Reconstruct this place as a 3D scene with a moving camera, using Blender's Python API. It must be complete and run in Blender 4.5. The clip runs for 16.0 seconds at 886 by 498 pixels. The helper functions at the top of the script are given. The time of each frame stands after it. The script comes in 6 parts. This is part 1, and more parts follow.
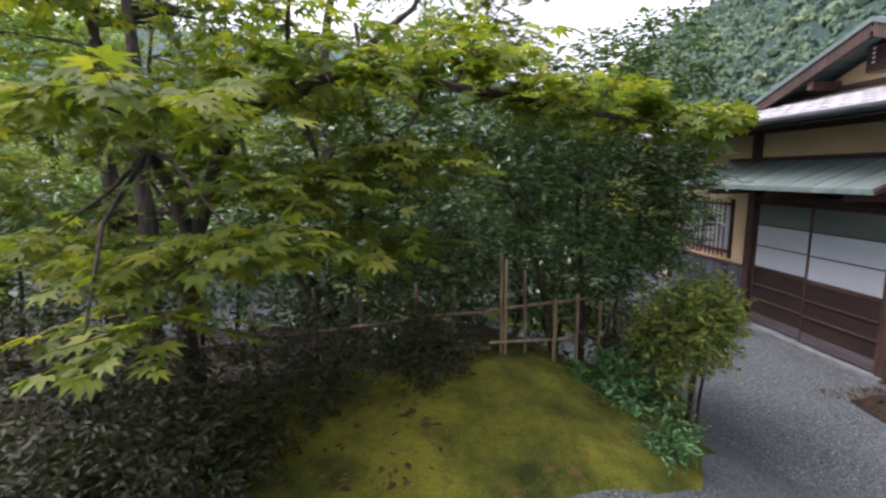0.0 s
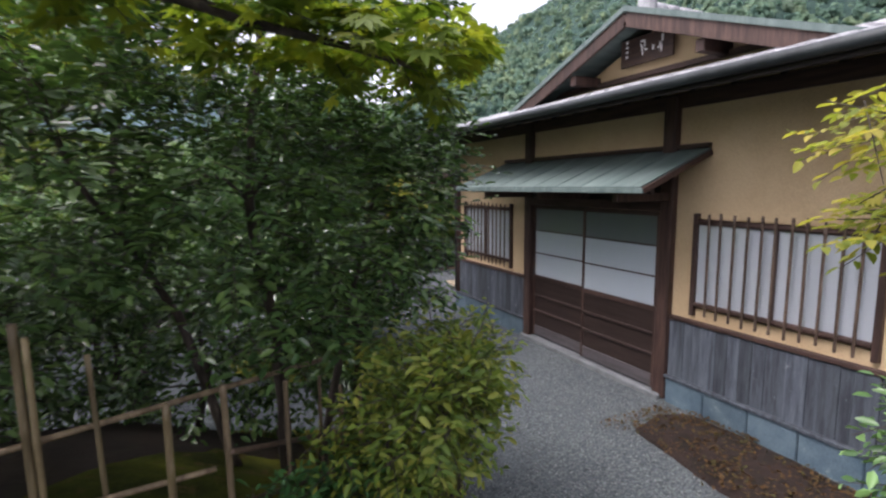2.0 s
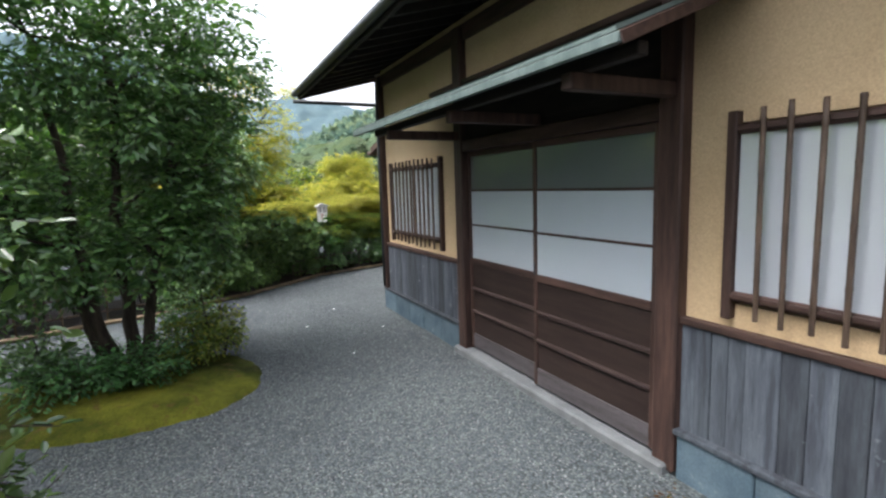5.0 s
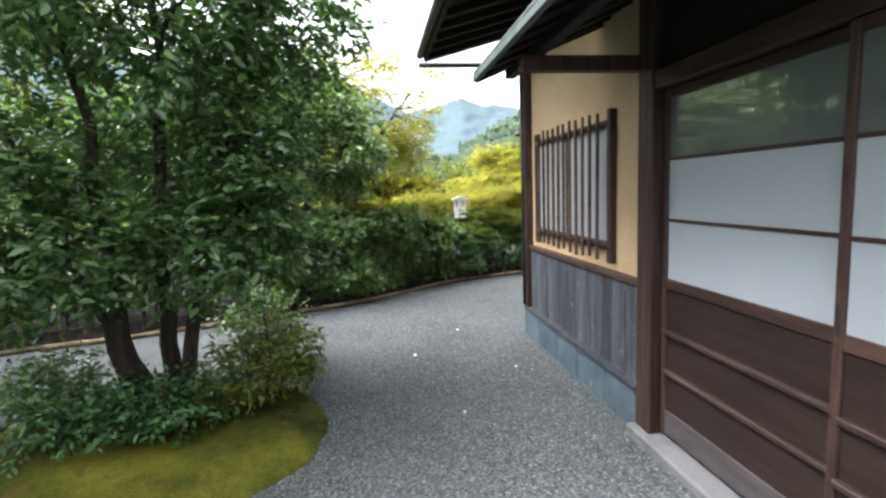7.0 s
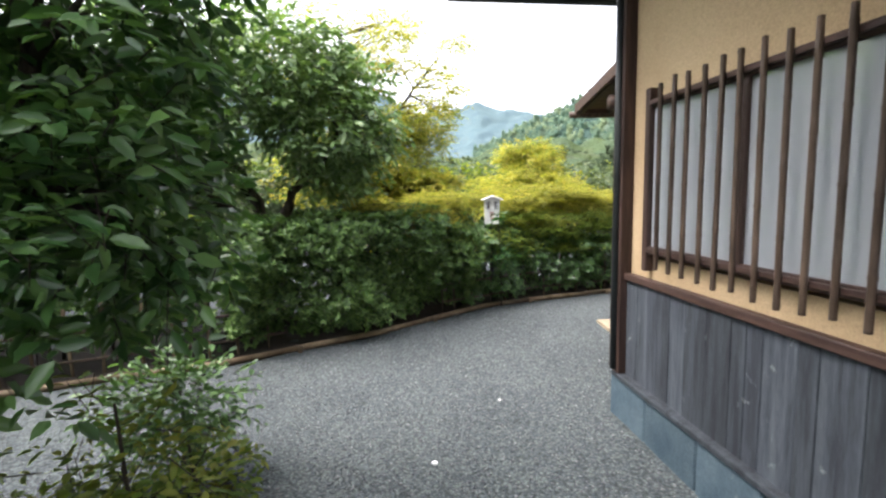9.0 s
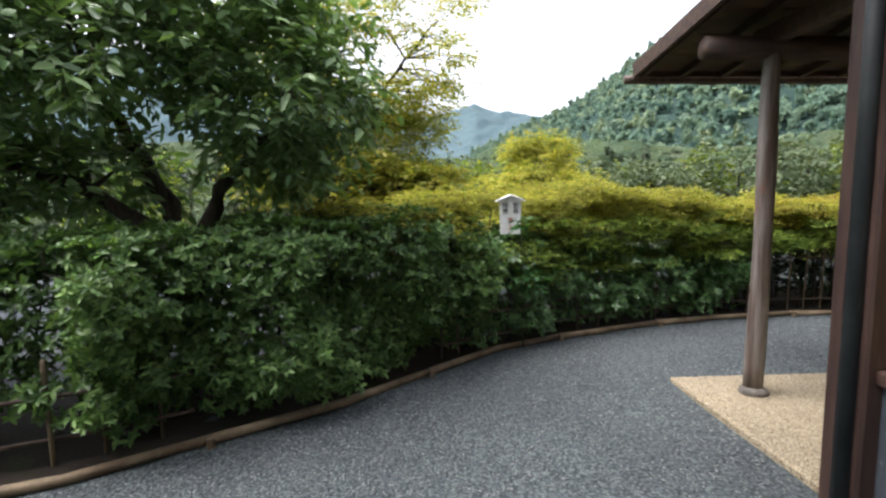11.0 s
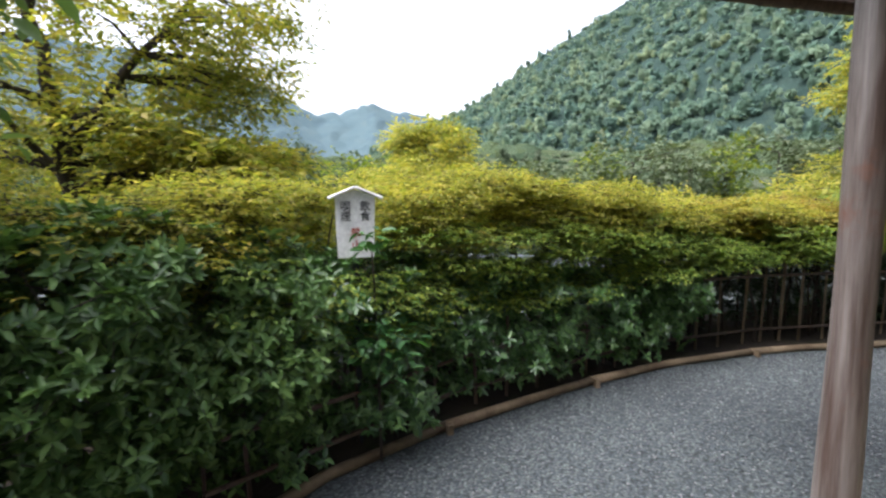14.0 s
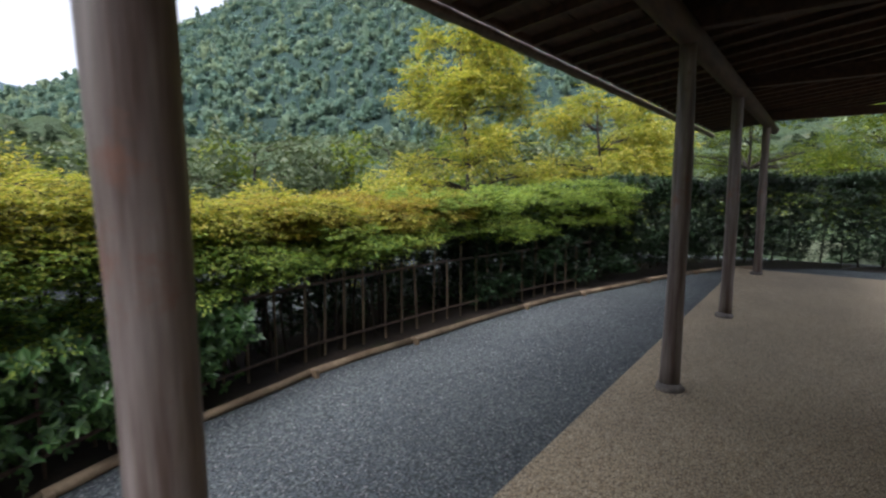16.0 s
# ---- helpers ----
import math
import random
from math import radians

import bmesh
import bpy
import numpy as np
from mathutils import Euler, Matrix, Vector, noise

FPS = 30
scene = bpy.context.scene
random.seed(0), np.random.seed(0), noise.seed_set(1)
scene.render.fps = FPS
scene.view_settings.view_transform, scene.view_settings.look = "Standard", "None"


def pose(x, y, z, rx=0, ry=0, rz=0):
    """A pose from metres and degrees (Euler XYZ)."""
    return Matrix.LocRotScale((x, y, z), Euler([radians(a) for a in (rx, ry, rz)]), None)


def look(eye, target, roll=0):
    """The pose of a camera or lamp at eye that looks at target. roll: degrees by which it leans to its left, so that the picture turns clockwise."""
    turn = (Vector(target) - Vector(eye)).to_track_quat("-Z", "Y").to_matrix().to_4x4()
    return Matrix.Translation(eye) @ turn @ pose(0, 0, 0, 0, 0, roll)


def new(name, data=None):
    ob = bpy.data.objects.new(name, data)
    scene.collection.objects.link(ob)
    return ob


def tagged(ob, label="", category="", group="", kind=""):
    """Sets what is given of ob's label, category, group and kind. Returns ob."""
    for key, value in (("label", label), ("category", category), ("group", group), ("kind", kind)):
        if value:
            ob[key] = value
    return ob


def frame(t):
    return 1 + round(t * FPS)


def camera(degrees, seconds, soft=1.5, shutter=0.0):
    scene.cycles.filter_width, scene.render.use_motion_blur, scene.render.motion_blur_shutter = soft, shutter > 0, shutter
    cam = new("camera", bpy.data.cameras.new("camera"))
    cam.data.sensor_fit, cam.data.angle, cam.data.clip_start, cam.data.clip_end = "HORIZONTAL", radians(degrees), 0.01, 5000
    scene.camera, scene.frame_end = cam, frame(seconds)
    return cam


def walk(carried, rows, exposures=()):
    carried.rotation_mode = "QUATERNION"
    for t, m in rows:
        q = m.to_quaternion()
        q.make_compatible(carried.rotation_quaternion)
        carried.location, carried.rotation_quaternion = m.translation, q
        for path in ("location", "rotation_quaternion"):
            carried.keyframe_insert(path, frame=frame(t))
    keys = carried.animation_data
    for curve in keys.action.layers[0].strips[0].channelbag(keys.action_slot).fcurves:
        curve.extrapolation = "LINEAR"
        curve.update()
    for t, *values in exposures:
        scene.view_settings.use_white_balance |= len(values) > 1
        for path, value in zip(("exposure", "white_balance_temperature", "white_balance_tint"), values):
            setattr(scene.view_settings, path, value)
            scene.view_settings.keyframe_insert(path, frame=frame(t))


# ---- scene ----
cam = camera(83.5, 16.0, soft=2.4, shutter=0.15)
PATH = [
    (0, (0.014, -0.023, 2.292), (0.182, 1.947, 1.994), -0.1),
    (0.5, (0.304, 0.287, 2.237), (0.676, 2.234, 1.97), -0.5),
    (1, (0.614, 0.687, 2.247), (1.186, 2.585, 1.978), -1.0),
    (1.5, (0.9, 1.004, 2.187), (1.562, 2.873, 1.926), -0.8),
    (2, (1.211, 1.362, 2.165), (2.076, 3.147, 1.911), -0.5),
    (2.4, (1.488, 1.555, 2.074), (2.475, 3.275, 1.815), -1.1),
    (2.5, (1.563, 1.595, 2.069), (2.556, 3.309, 1.799), -1.0),
    (3, (1.894, 1.826, 2.012), (2.921, 3.52, 1.741), -1.1),
    (3.2, (2.036, 1.92, 1.979), (3.066, 3.614, 1.717), -1.3),
    (5.3, (3.215, 3.185, 1.58), (3.995, 5.009, 1.328), -2.1),
    (5.5, (3.294, 3.333, 1.578), (3.976, 5.196, 1.329), -2.2),
    (6, (3.49, 3.738, 1.459), (4.046, 5.643, 1.212), -2.2),
    (6.5, (3.677, 4.139, 1.43), (4.153, 6.066, 1.184), -2.0),
    (7, (3.829, 4.557, 1.427), (4.098, 6.525, 1.194), -2.1),
    (7.5, (3.908, 5.023, 1.411), (4.106, 7.0, 1.185), -1.8),
    (8, (3.922, 5.484, 1.371), (4.128, 7.461, 1.15), -1.3),
    (8.5, (3.947, 5.943, 1.361), (4.153, 7.92, 1.139), -1.3),
    (9, (3.917, 6.387, 1.355), (4.137, 8.363, 1.138), -0.9),
    (9.5, (4.036, 6.81, 1.356), (4.261, 8.785, 1.139), -0.7),
    (9.7, (4.069, 6.957, 1.332), (4.297, 8.933, 1.124), -0.6),
    (11.8, (4.088, 8.66, 1.325), (4.325, 10.634, 1.107), -0.7),
    (12, (4.111, 8.777, 1.307), (4.344, 10.751, 1.087), -0.5),
    (12.5, (4.247, 9.093, 1.317), (4.482, 11.067, 1.097), -0.5),
    (13, (4.388, 9.359, 1.29), (4.632, 11.332, 1.071), -0.5),
    (13.5, (4.589, 9.666, 1.312), (4.957, 11.62, 1.096), -0.4),
    (14, (4.837, 9.917, 1.287), (5.459, 11.807, 1.076), -0.3),
    (14.5, (5.109, 10.147, 1.304), (5.889, 11.975, 1.09), -0.4),
    (15, (5.419, 10.331, 1.306), (6.536, 11.976, 1.093), -0.4),
    (15.5, (5.713, 10.293, 1.293), (7.231, 11.577, 1.074), -0.7),
    (16, (6.103, 10.234, 1.322), (7.769, 11.312, 1.073), -0.2),
]
walk(cam, [(t, look(eye, target, roll)) for t, eye, target, roll in PATH],
     [(0, 1.55, 6300, 25), (1, 1.42, 6300, 25), (2, 1.48, 6300, 21), (3.2, 1.65, 6250, 15), (5.5, 2.0, 6300, 13), (7, 2.4, 6400, 16), (8.2, 2.4, 6450, 16), (9.7, 2.0, 6500, 13), (12, 1.55, 6150, 15), (13, 1.75, 6150, 15), (14, 1.7, 6150, 16), (15, 1.25, 6000, 15), (16, 1.22, 6000, 17)])

# ---- world, sun, exposure ----
SUN_EL, SUN_ROT = 62.0, 272.0
world = bpy.data.worlds.new("overcast_sky")
scene.world = world
world.use_nodes = True
wn = world.node_tree
wn.nodes.clear()
w_out = wn.nodes.new("ShaderNodeOutputWorld")
w_bg = wn.nodes.new("ShaderNodeBackground")
w_sky = wn.nodes.new("ShaderNodeTexSky")
w_sky.sky_type = "NISHITA"
w_sky.sun_disc = False
w_sky.sun_elevation = radians(SUN_EL)
w_sky.sun_rotation = radians(SUN_ROT)
w_sky.air_density, w_sky.dust_density, w_sky.ozone_density = 1.0, 4.0, 1.0
w_hsv = wn.nodes.new("ShaderNodeHueSaturation")
w_hsv.inputs["Saturation"].default_value = 0.25
wn.links.new(w_sky.outputs[0], w_hsv.inputs["Color"])
wn.links.new(w_hsv.outputs[0], w_bg.inputs["Color"])
w_bg.inputs["Strength"].default_value = 0.15
wn.links.new(w_bg.outputs[0], w_out.inputs["Surface"])
sun = new("sun", bpy.data.lights.new("sun", "SUN"))
sun.data.energy, sun.data.angle, sun.data.color = 1.25, radians(40), (1.0, 0.96, 0.9)
sun.matrix_basis = pose(0, 0, 30, 90 - SUN_EL, 0, 180 - SUN_ROT)

# ---- materials ----
def mat_base(name):
    m = bpy.data.materials.new(name)
    m.use_nodes = True
    nt = m.node_tree
    b = nt.nodes["Principled BSDF"]
    return m, nt, b


def noise_node(nt, scale, detail=4.0, rough=0.55, coord=None, stretch=None):
    tc = nt.nodes.new("ShaderNodeTexCoord")
    n = nt.nodes.new("ShaderNodeTexNoise")
    n.inputs["Scale"].default_value = scale
    n.inputs["Detail"].default_value = detail
    n.inputs["Roughness"].default_value = rough
    src = tc.outputs["Object"]
    if stretch:
        mp = nt.nodes.new("ShaderNodeMapping")
        mp.inputs["Scale"].default_value = stretch
        nt.links.new(src, mp.inputs["Vector"])
        src = mp.outputs["Vector"]
    nt.links.new(src, n.inputs["Vector"])
    return n


def ramp(nt, src, stops):
    r = nt.nodes.new("ShaderNodeValToRGB")
    e = r.color_ramp.elements
    while len(e) < len(stops):
        e.new(0.5)
    for el, (p, c) in zip(e, stops):
        el.position, el.color = p, (*c, 1)
    nt.links.new(src, r.inputs["Fac"])
    return r


def mix(nt, fac, a, b, mode="MIX"):
    m = nt.nodes.new("ShaderNodeMixRGB")
    m.blend_type = mode
    for sock, v in (("Fac", fac), ("Color1", a), ("Color2", b)):
        if isinstance(v, (int, float)):
            m.inputs[sock].default_value = v
        elif isinstance(v, tuple):
            m.inputs[sock].default_value = (*v, 1)
        else:
            nt.links.new(v, m.inputs[sock])
    return m


def bump(nt, b, src, strength, distance):
    n = nt.nodes.new("ShaderNodeBump")
    n.inputs["Strength"].default_value = strength
    n.inputs["Distance"].default_value = distance
    nt.links.new(src, n.inputs["Height"])
    nt.links.new(n.outputs[0], b.inputs["Normal"])


def surface(name, dark, light, scale=6.0, rough=0.8, grain=60.0, stretch=None, relief=0.004, spots=None, vary=0.0, spec=0.4, metal=0.0):
    """A two-scale surface: broad stains between two colours, fine grain, relief, and a little change from piece to piece."""
    m, nt, b = mat_base(name)
    big = noise_node(nt, scale, 5, 0.6, stretch=stretch)
    fine = noise_node(nt, grain, 6, 0.65, stretch=stretch)
    col = ramp(nt, big.outputs[0], [(0.37, dark), (0.63, light)])
    g = ramp(nt, fine.outputs[0], [(0.25, (0.72, 0.72, 0.72)), (0.75, (1.16, 1.16, 1.16))])
    out = mix(nt, 1.0, col.outputs[0], g.outputs[0], "MULTIPLY")
    if spots:
        sp = noise_node(nt, spots[1], 6, 0.7)
        f = ramp(nt, sp.outputs[0], [(spots[2], (0, 0, 0)), (spots[2] + 0.12, (1, 1, 1))])
        out = mix(nt, f.outputs[0], out.outputs[0], spots[0])
    if vary:
        oi = nt.nodes.new("ShaderNodeObjectInfo")
        v = ramp(nt, oi.outputs["Random"], [(0.0, (1 - vary,) * 3), (1.0, (1 + vary,) * 3)])
        out = mix(nt, 1.0, out.outputs[0], v.outputs[0], "MULTIPLY")
    nt.links.new(out.outputs[0], b.inputs["Base Color"])
    b.inputs["Roughness"].default_value = rough
    b.inputs["Specular IOR Level"].default_value = spec
    b.inputs["Metallic"].default_value = metal
    bump(nt, b, fine.outputs[0], 0.5, relief)
    return m


def leaf_material(name, shades, rough=0.45, shine=0.35, spec=0.5):
    """Leaves: each one takes its own shade, light shines through, the upper skin is more or less glossy."""
    m, nt, b = mat_base(name)
    geo = nt.nodes.new("ShaderNodeNewGeometry")
    n = len(shades)
    col = ramp(nt, geo.outputs["Random Per Island"], [(i / max(1, n - 1), c) for i, c in enumerate(shades)])
    big = noise_node(nt, 1.7, 3)
    g = ramp(nt, big.outputs[0], [(0.3, (0.7, 0.75, 0.7)), (0.7, (1.2, 1.15, 1.1))])
    out = mix(nt, 1.0, col.outputs[0], g.outputs[0], "MULTIPLY")
    nt.links.new(out.outputs[0], b.inputs["Base Color"])
    b.inputs["Roughness"].default_value = rough
    b.inputs["Specular IOR Level"].default_value = spec
    tr = nt.nodes.new("ShaderNodeBsdfTranslucent")
    lt = mix(nt, 1.0, out.outputs[0], (1.25, 1.3, 0.55), "MULTIPLY")
    nt.links.new(lt.outputs[0], tr.inputs["Color"])
    ms = nt.nodes.new("ShaderNodeMixShader")
    ms.inputs[0].default_value = shine
    nt.links.new(b.outputs[0], ms.inputs[1])
    nt.links.new(tr.outputs[0], ms.inputs[2])
    nt.links.new(ms.outputs[0], nt.nodes["Material Output"].inputs["Surface"])
    return m


def gravel_material(name, tones, scale, relief):
    m, nt, b = mat_base(name)
    tc = nt.nodes.new("ShaderNodeTexCoord")
    v = nt.nodes.new("ShaderNodeTexVoronoi")
    v.inputs["Scale"].default_value = scale
    nt.links.new(tc.outputs["Object"], v.inputs["Vector"])
    sep = nt.nodes.new("ShaderNodeSeparateColor")
    nt.links.new(v.outputs["Color"], sep.inputs[0])
    n = len(tones)
    col = ramp(nt, sep.outputs[0], [(i / (n - 1), c) for i, c in enumerate(tones)])
    edge = ramp(nt, v.outputs["Distance"], [(0.25, (1, 1, 1)), (0.75, (0.35, 0.35, 0.35))])
    out = mix(nt, 1.0, col.outputs[0], edge.outputs[0], "MULTIPLY")
    big = noise_node(nt, 0.9, 4)
    g = ramp(nt, big.outputs[0], [(0.3, (0.8, 0.8, 0.82)), (0.7, (1.15, 1.13, 1.1))])
    out = mix(nt, 1.0, out.outputs[0], g.outputs[0], "MULTIPLY")
    nt.links.new(out.outputs[0], b.inputs["Base Color"])
    b.inputs["Roughness"].default_value = 0.85
    inv = nt.nodes.new("ShaderNodeMath")
    inv.operation = "SUBTRACT"
    inv.inputs[0].default_value = 1.0
    nt.links.new(v.outputs["Distance"], inv.inputs[1])
    bump(nt, b, inv.outputs[0], 1.0, relief)
    return m


M_PLASTER = surface("ochre_plaster", (0.480, 0.350, 0.202), (0.550, 0.414, 0.250), 1.3, 0.92, 120, relief=0.0007)
M_WOOD = surface("dark_wood", (0.032, 0.017, 0.013), (0.072, 0.040, 0.031), 4, 0.6, 30, stretch=(6, 6, 0.6), relief=0.003, vary=0.15)
M_WOODY = surface("dark_wood_lengthwise", (0.032, 0.017, 0.013), (0.072, 0.040, 0.031), 4, 0.6, 30, stretch=(6, 0.6, 6), relief=0.003, vary=0.15)
M_PANEL = surface("door_panel_wood", (0.017, 0.009, 0.007), (0.030, 0.018, 0.014), 3, 0.6, 26, stretch=(6, 0.7, 7), relief=0.002)
# lighter panel wood: light caught on the ledges is put into the colour
M_LEDGE = surface("lit_ledge_wood", (0.027, 0.015, 0.013), (0.058, 0.037, 0.031), 3, 0.55, 26, stretch=(6, 0.7, 7), relief=0.002)
M_GREYBOARD = surface("weathered_board", (0.035, 0.041, 0.052), (0.078, 0.093, 0.109), 3.0, 0.85, 28, stretch=(7, 7, 0.7), relief=0.004, spots=((0.239, 0.275, 0.280), 11, 0.64), vary=0.4)
M_LOWBOARD = surface("worn_grey_board", (0.055, 0.048, 0.05), (0.085, 0.077, 0.08), 3, 0.7, 24, stretch=(6, 0.7, 6), relief=0.002)
M_BASE = surface("blue_grey_stone", (0.046, 0.080, 0.106), (0.092, 0.136, 0.164), 3.0, 0.85, 70, relief=0.003, spots=((0.26, 0.30, 0.31), 6, 0.63), vary=0.14)
M_SILL = surface("granite_sill", (0.116, 0.124, 0.127), (0.167, 0.177, 0.181), 5, 0.8, 140, relief=0.002)
M_COPPER = surface("green_copper", (0.078, 0.112, 0.104), (0.122, 0.160, 0.150), 2.2, 0.55, 40, stretch=(0.7, 5, 1), relief=0.001, vary=0.05)
M_TILE = surface("roof_tile", (0.196, 0.196, 0.207), (0.357, 0.357, 0.369), 5, 0.45, 50, relief=0.003, vary=0.2, spots=((0.058, 0.063, 0.058), 6, 0.62))
M_GUTTER = surface("dark_gutter", (0.012, 0.015, 0.016), (0.03, 0.036, 0.037), 4, 0.5, 40, relief=0.001)
# darker copy of the wood: shade under eaves and awning is in its colour
M_EAVES = surface("shaded_eaves_wood", (0.008, 0.006, 0.005), (0.020, 0.014, 0.012), 4, 0.75, 30, stretch=(6, 0.6, 6), relief=0.003, vary=0.15)
M_BAMBOO_DARK = surface("dark_bamboo", (0.053, 0.034, 0.024), (0.112, 0.075, 0.053), 6, 0.5, 40, stretch=(5, 5, 0.8), relief=0.001, vary=0.2)
M_BAMBOO = surface("dry_bamboo", (0.105, 0.078, 0.042), (0.210, 0.165, 0.090), 5, 0.5, 35, stretch=(5, 5, 0.8), relief=0.001, vary=0.25, spots=((0.080, 0.068, 0.042), 8, 0.64))
M_BAMBOO_OLD = surface("old_bamboo", (0.10, 0.07, 0.042), (0.20, 0.15, 0.09), 5, 0.55, 35, stretch=(5, 5, 0.8), relief=0.001, vary=0.3, spots=((0.07, 0.06, 0.04), 8, 0.6))
M_LOG = surface("border_bamboo", (0.112, 0.077, 0.045), (0.224, 0.168, 0.105), 4, 0.65, 30, relief=0.003, vary=0.25, spots=((0.070, 0.070, 0.042), 7, 0.64))
M_POST = surface("peeled_log", (0.075, 0.050, 0.040), (0.250, 0.225, 0.208), 2.6, 0.5, 26, stretch=(5.0, 5.0, 0.32), relief=0.005, vary=0.06, spots=((0.145, 0.062, 0.036), 3.0, 0.56))
M_BARK = surface("bark", (0.022, 0.017, 0.013), (0.07, 0.055, 0.042), 7, 0.9, 34, stretch=(4, 4, 0.7), relief=0.012)
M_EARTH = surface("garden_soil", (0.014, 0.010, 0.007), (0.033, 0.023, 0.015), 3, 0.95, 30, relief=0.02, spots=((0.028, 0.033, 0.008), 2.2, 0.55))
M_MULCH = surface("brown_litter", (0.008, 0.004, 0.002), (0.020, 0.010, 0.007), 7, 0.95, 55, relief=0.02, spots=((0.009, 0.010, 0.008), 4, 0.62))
M_FLOOR = gravel_material("washed_aggregate", [(0.306, 0.234, 0.140), (0.561, 0.459, 0.306), (0.442, 0.357, 0.230), (0.680, 0.586, 0.416), (0.357, 0.297, 0.212)], 120, 0.006)
M_GRAVEL = gravel_material("grey_gravel", [(0.053, 0.068, 0.079), (0.110, 0.135, 0.143), (0.074, 0.094, 0.100), (0.158, 0.188, 0.185), (0.093, 0.115, 0.127)], 62, 0.012)
M_WHITE = surface("white_paint", (0.82, 0.82, 0.83), (0.90, 0.90, 0.89), 5, 0.6, 60, relief=0.001)
M_INK = surface("black_ink", (0.02, 0.02, 0.025), (0.04, 0.04, 0.045), 9, 0.6, 60, relief=0.0005)
M_RED = surface("red_paint", (0.45, 0.05, 0.04), (0.55, 0.08, 0.06), 9, 0.6, 60, relief=0.0005)
M_PLATE = surface("plaque_wood", (0.03, 0.017, 0.013), (0.07, 0.04, 0.03), 5, 0.6, 30, stretch=(4, 0.8, 5), relief=0.002)
M_STONE = surface("foot_stone", (0.10, 0.09, 0.08), (0.22, 0.20, 0.18), 8, 0.85, 60, relief=0.004, vary=0.2)
M_ROOFWOOD = surface("roof_underside", (0.030, 0.016, 0.011), (0.065, 0.035, 0.022), 4, 0.7, 30, stretch=(1, 6, 6), relief=0.003, vary=0.25)
M_BARKROOF = surface("bark_roofing", (0.05, 0.04, 0.032), (0.12, 0.10, 0.08), 4, 0.9, 60, relief=0.01)


def moss_material():
    m, nt, b = mat_base("moss")
    big = noise_node(nt, 1.5, 7, 0.65)
    fine = noise_node(nt, 95, 6, 0.7)
    mid = noise_node(nt, 11, 5, 0.6)
    col = ramp(nt, big.outputs[0], [(0.36, (0.030, 0.040, 0.008)), (0.48, (0.085, 0.10, 0.013)), (0.64, (0.20, 0.20, 0.024))])
    br = ramp(nt, mid.outputs[0], [(0.56, (0, 0, 0)), (0.72, (1, 1, 1))])
    out = mix(nt, br.outputs[0], col.outputs[0], (0.13, 0.085, 0.03))
    g = ramp(nt, fine.outputs[0], [(0.3, (0.5, 0.5, 0.5)), (0.7, (1.3, 1.3, 1.3))])
    out = mix(nt, 1.0, out.outputs[0], g.outputs[0], "MULTIPLY")
    nt.links.new(out.outputs[0], b.inputs["Base Color"])
    b.inputs["Roughness"].default_value = 0.95
    b.inputs["Specular IOR Level"].default_value = 0.15
    bump(nt, b, fine.outputs[0], 1.0, 0.015)
    return m


def glass_material(name, tint, rough, ior=2.4):
    """Frosted pane with a pale paper lining behind: milky and still mirroring the garden."""
    m, nt, b = mat_base(name)
    big = noise_node(nt, 0.8, 3)
    col = ramp(nt, big.outputs[0], [(0.3, tint), (0.7, tuple(c * 1.12 for c in tint))])
    nt.links.new(col.outputs[0], b.inputs["Base Color"])
    b.inputs["Roughness"].default_value = rough
    b.inputs["Specular IOR Level"].default_value = 0.75
    b.inputs["Coat Weight"].default_value = 1.0
    b.inputs["Coat IOR"].default_value = ior
    b.inputs["Coat Roughness"].default_value = 0.03
    return m


M_MOSS = moss_material()
M_GLASS = glass_material("paper_backed_glass", (0.42, 0.475, 0.52), 0.4)
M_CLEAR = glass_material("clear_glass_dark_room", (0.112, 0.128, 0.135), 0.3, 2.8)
M_WGLASS = glass_material("curtained_glass", (0.37, 0.405, 0.435), 0.45)

G_DARK = leaf_material("camellia_leaf", [(0.034, 0.075, 0.028), (0.063, 0.127, 0.041), (0.100, 0.180, 0.059), (0.143, 0.233, 0.070)], 0.24, 0.16, 0.8)
G_HEDGE = leaf_material("hedge_leaf", [(0.046, 0.098, 0.034), (0.086, 0.168, 0.052), (0.134, 0.240, 0.074), (0.200, 0.325, 0.104)], 0.36, 0.25, 0.32)
G_TREE = leaf_material("evergreen_leaf", [(0.044, 0.106, 0.038), (0.084, 0.187, 0.056), (0.144, 0.275, 0.091), (0.205, 0.363, 0.130)], 0.36, 0.25, 0.55)
G_MAPLE = leaf_material("maple_leaf", [(0.064, 0.110, 0.018), (0.117, 0.169, 0.024), (0.171, 0.218, 0.029), (0.223, 0.238, 0.034)], 0.5, 0.5, 0.35)
G_YELLOW = leaf_material("yellowing_maple_leaf", [(0.171, 0.217, 0.047), (0.274, 0.298, 0.063), (0.379, 0.356, 0.078), (0.446, 0.367, 0.101)], 0.5, 0.55, 0.3)
G_ORANGE = leaf_material("turning_maple_leaf", [(0.234, 0.243, 0.036), (0.324, 0.261, 0.045), (0.360, 0.234, 0.045), (0.288, 0.279, 0.045)], 0.5, 0.42, 0.3)
G_AZALEA = leaf_material("azalea_leaf", [(0.069, 0.121, 0.025), (0.124, 0.188, 0.030), (0.179, 0.228, 0.041), (0.248, 0.255, 0.048)], 0.5, 0.35, 0.3)
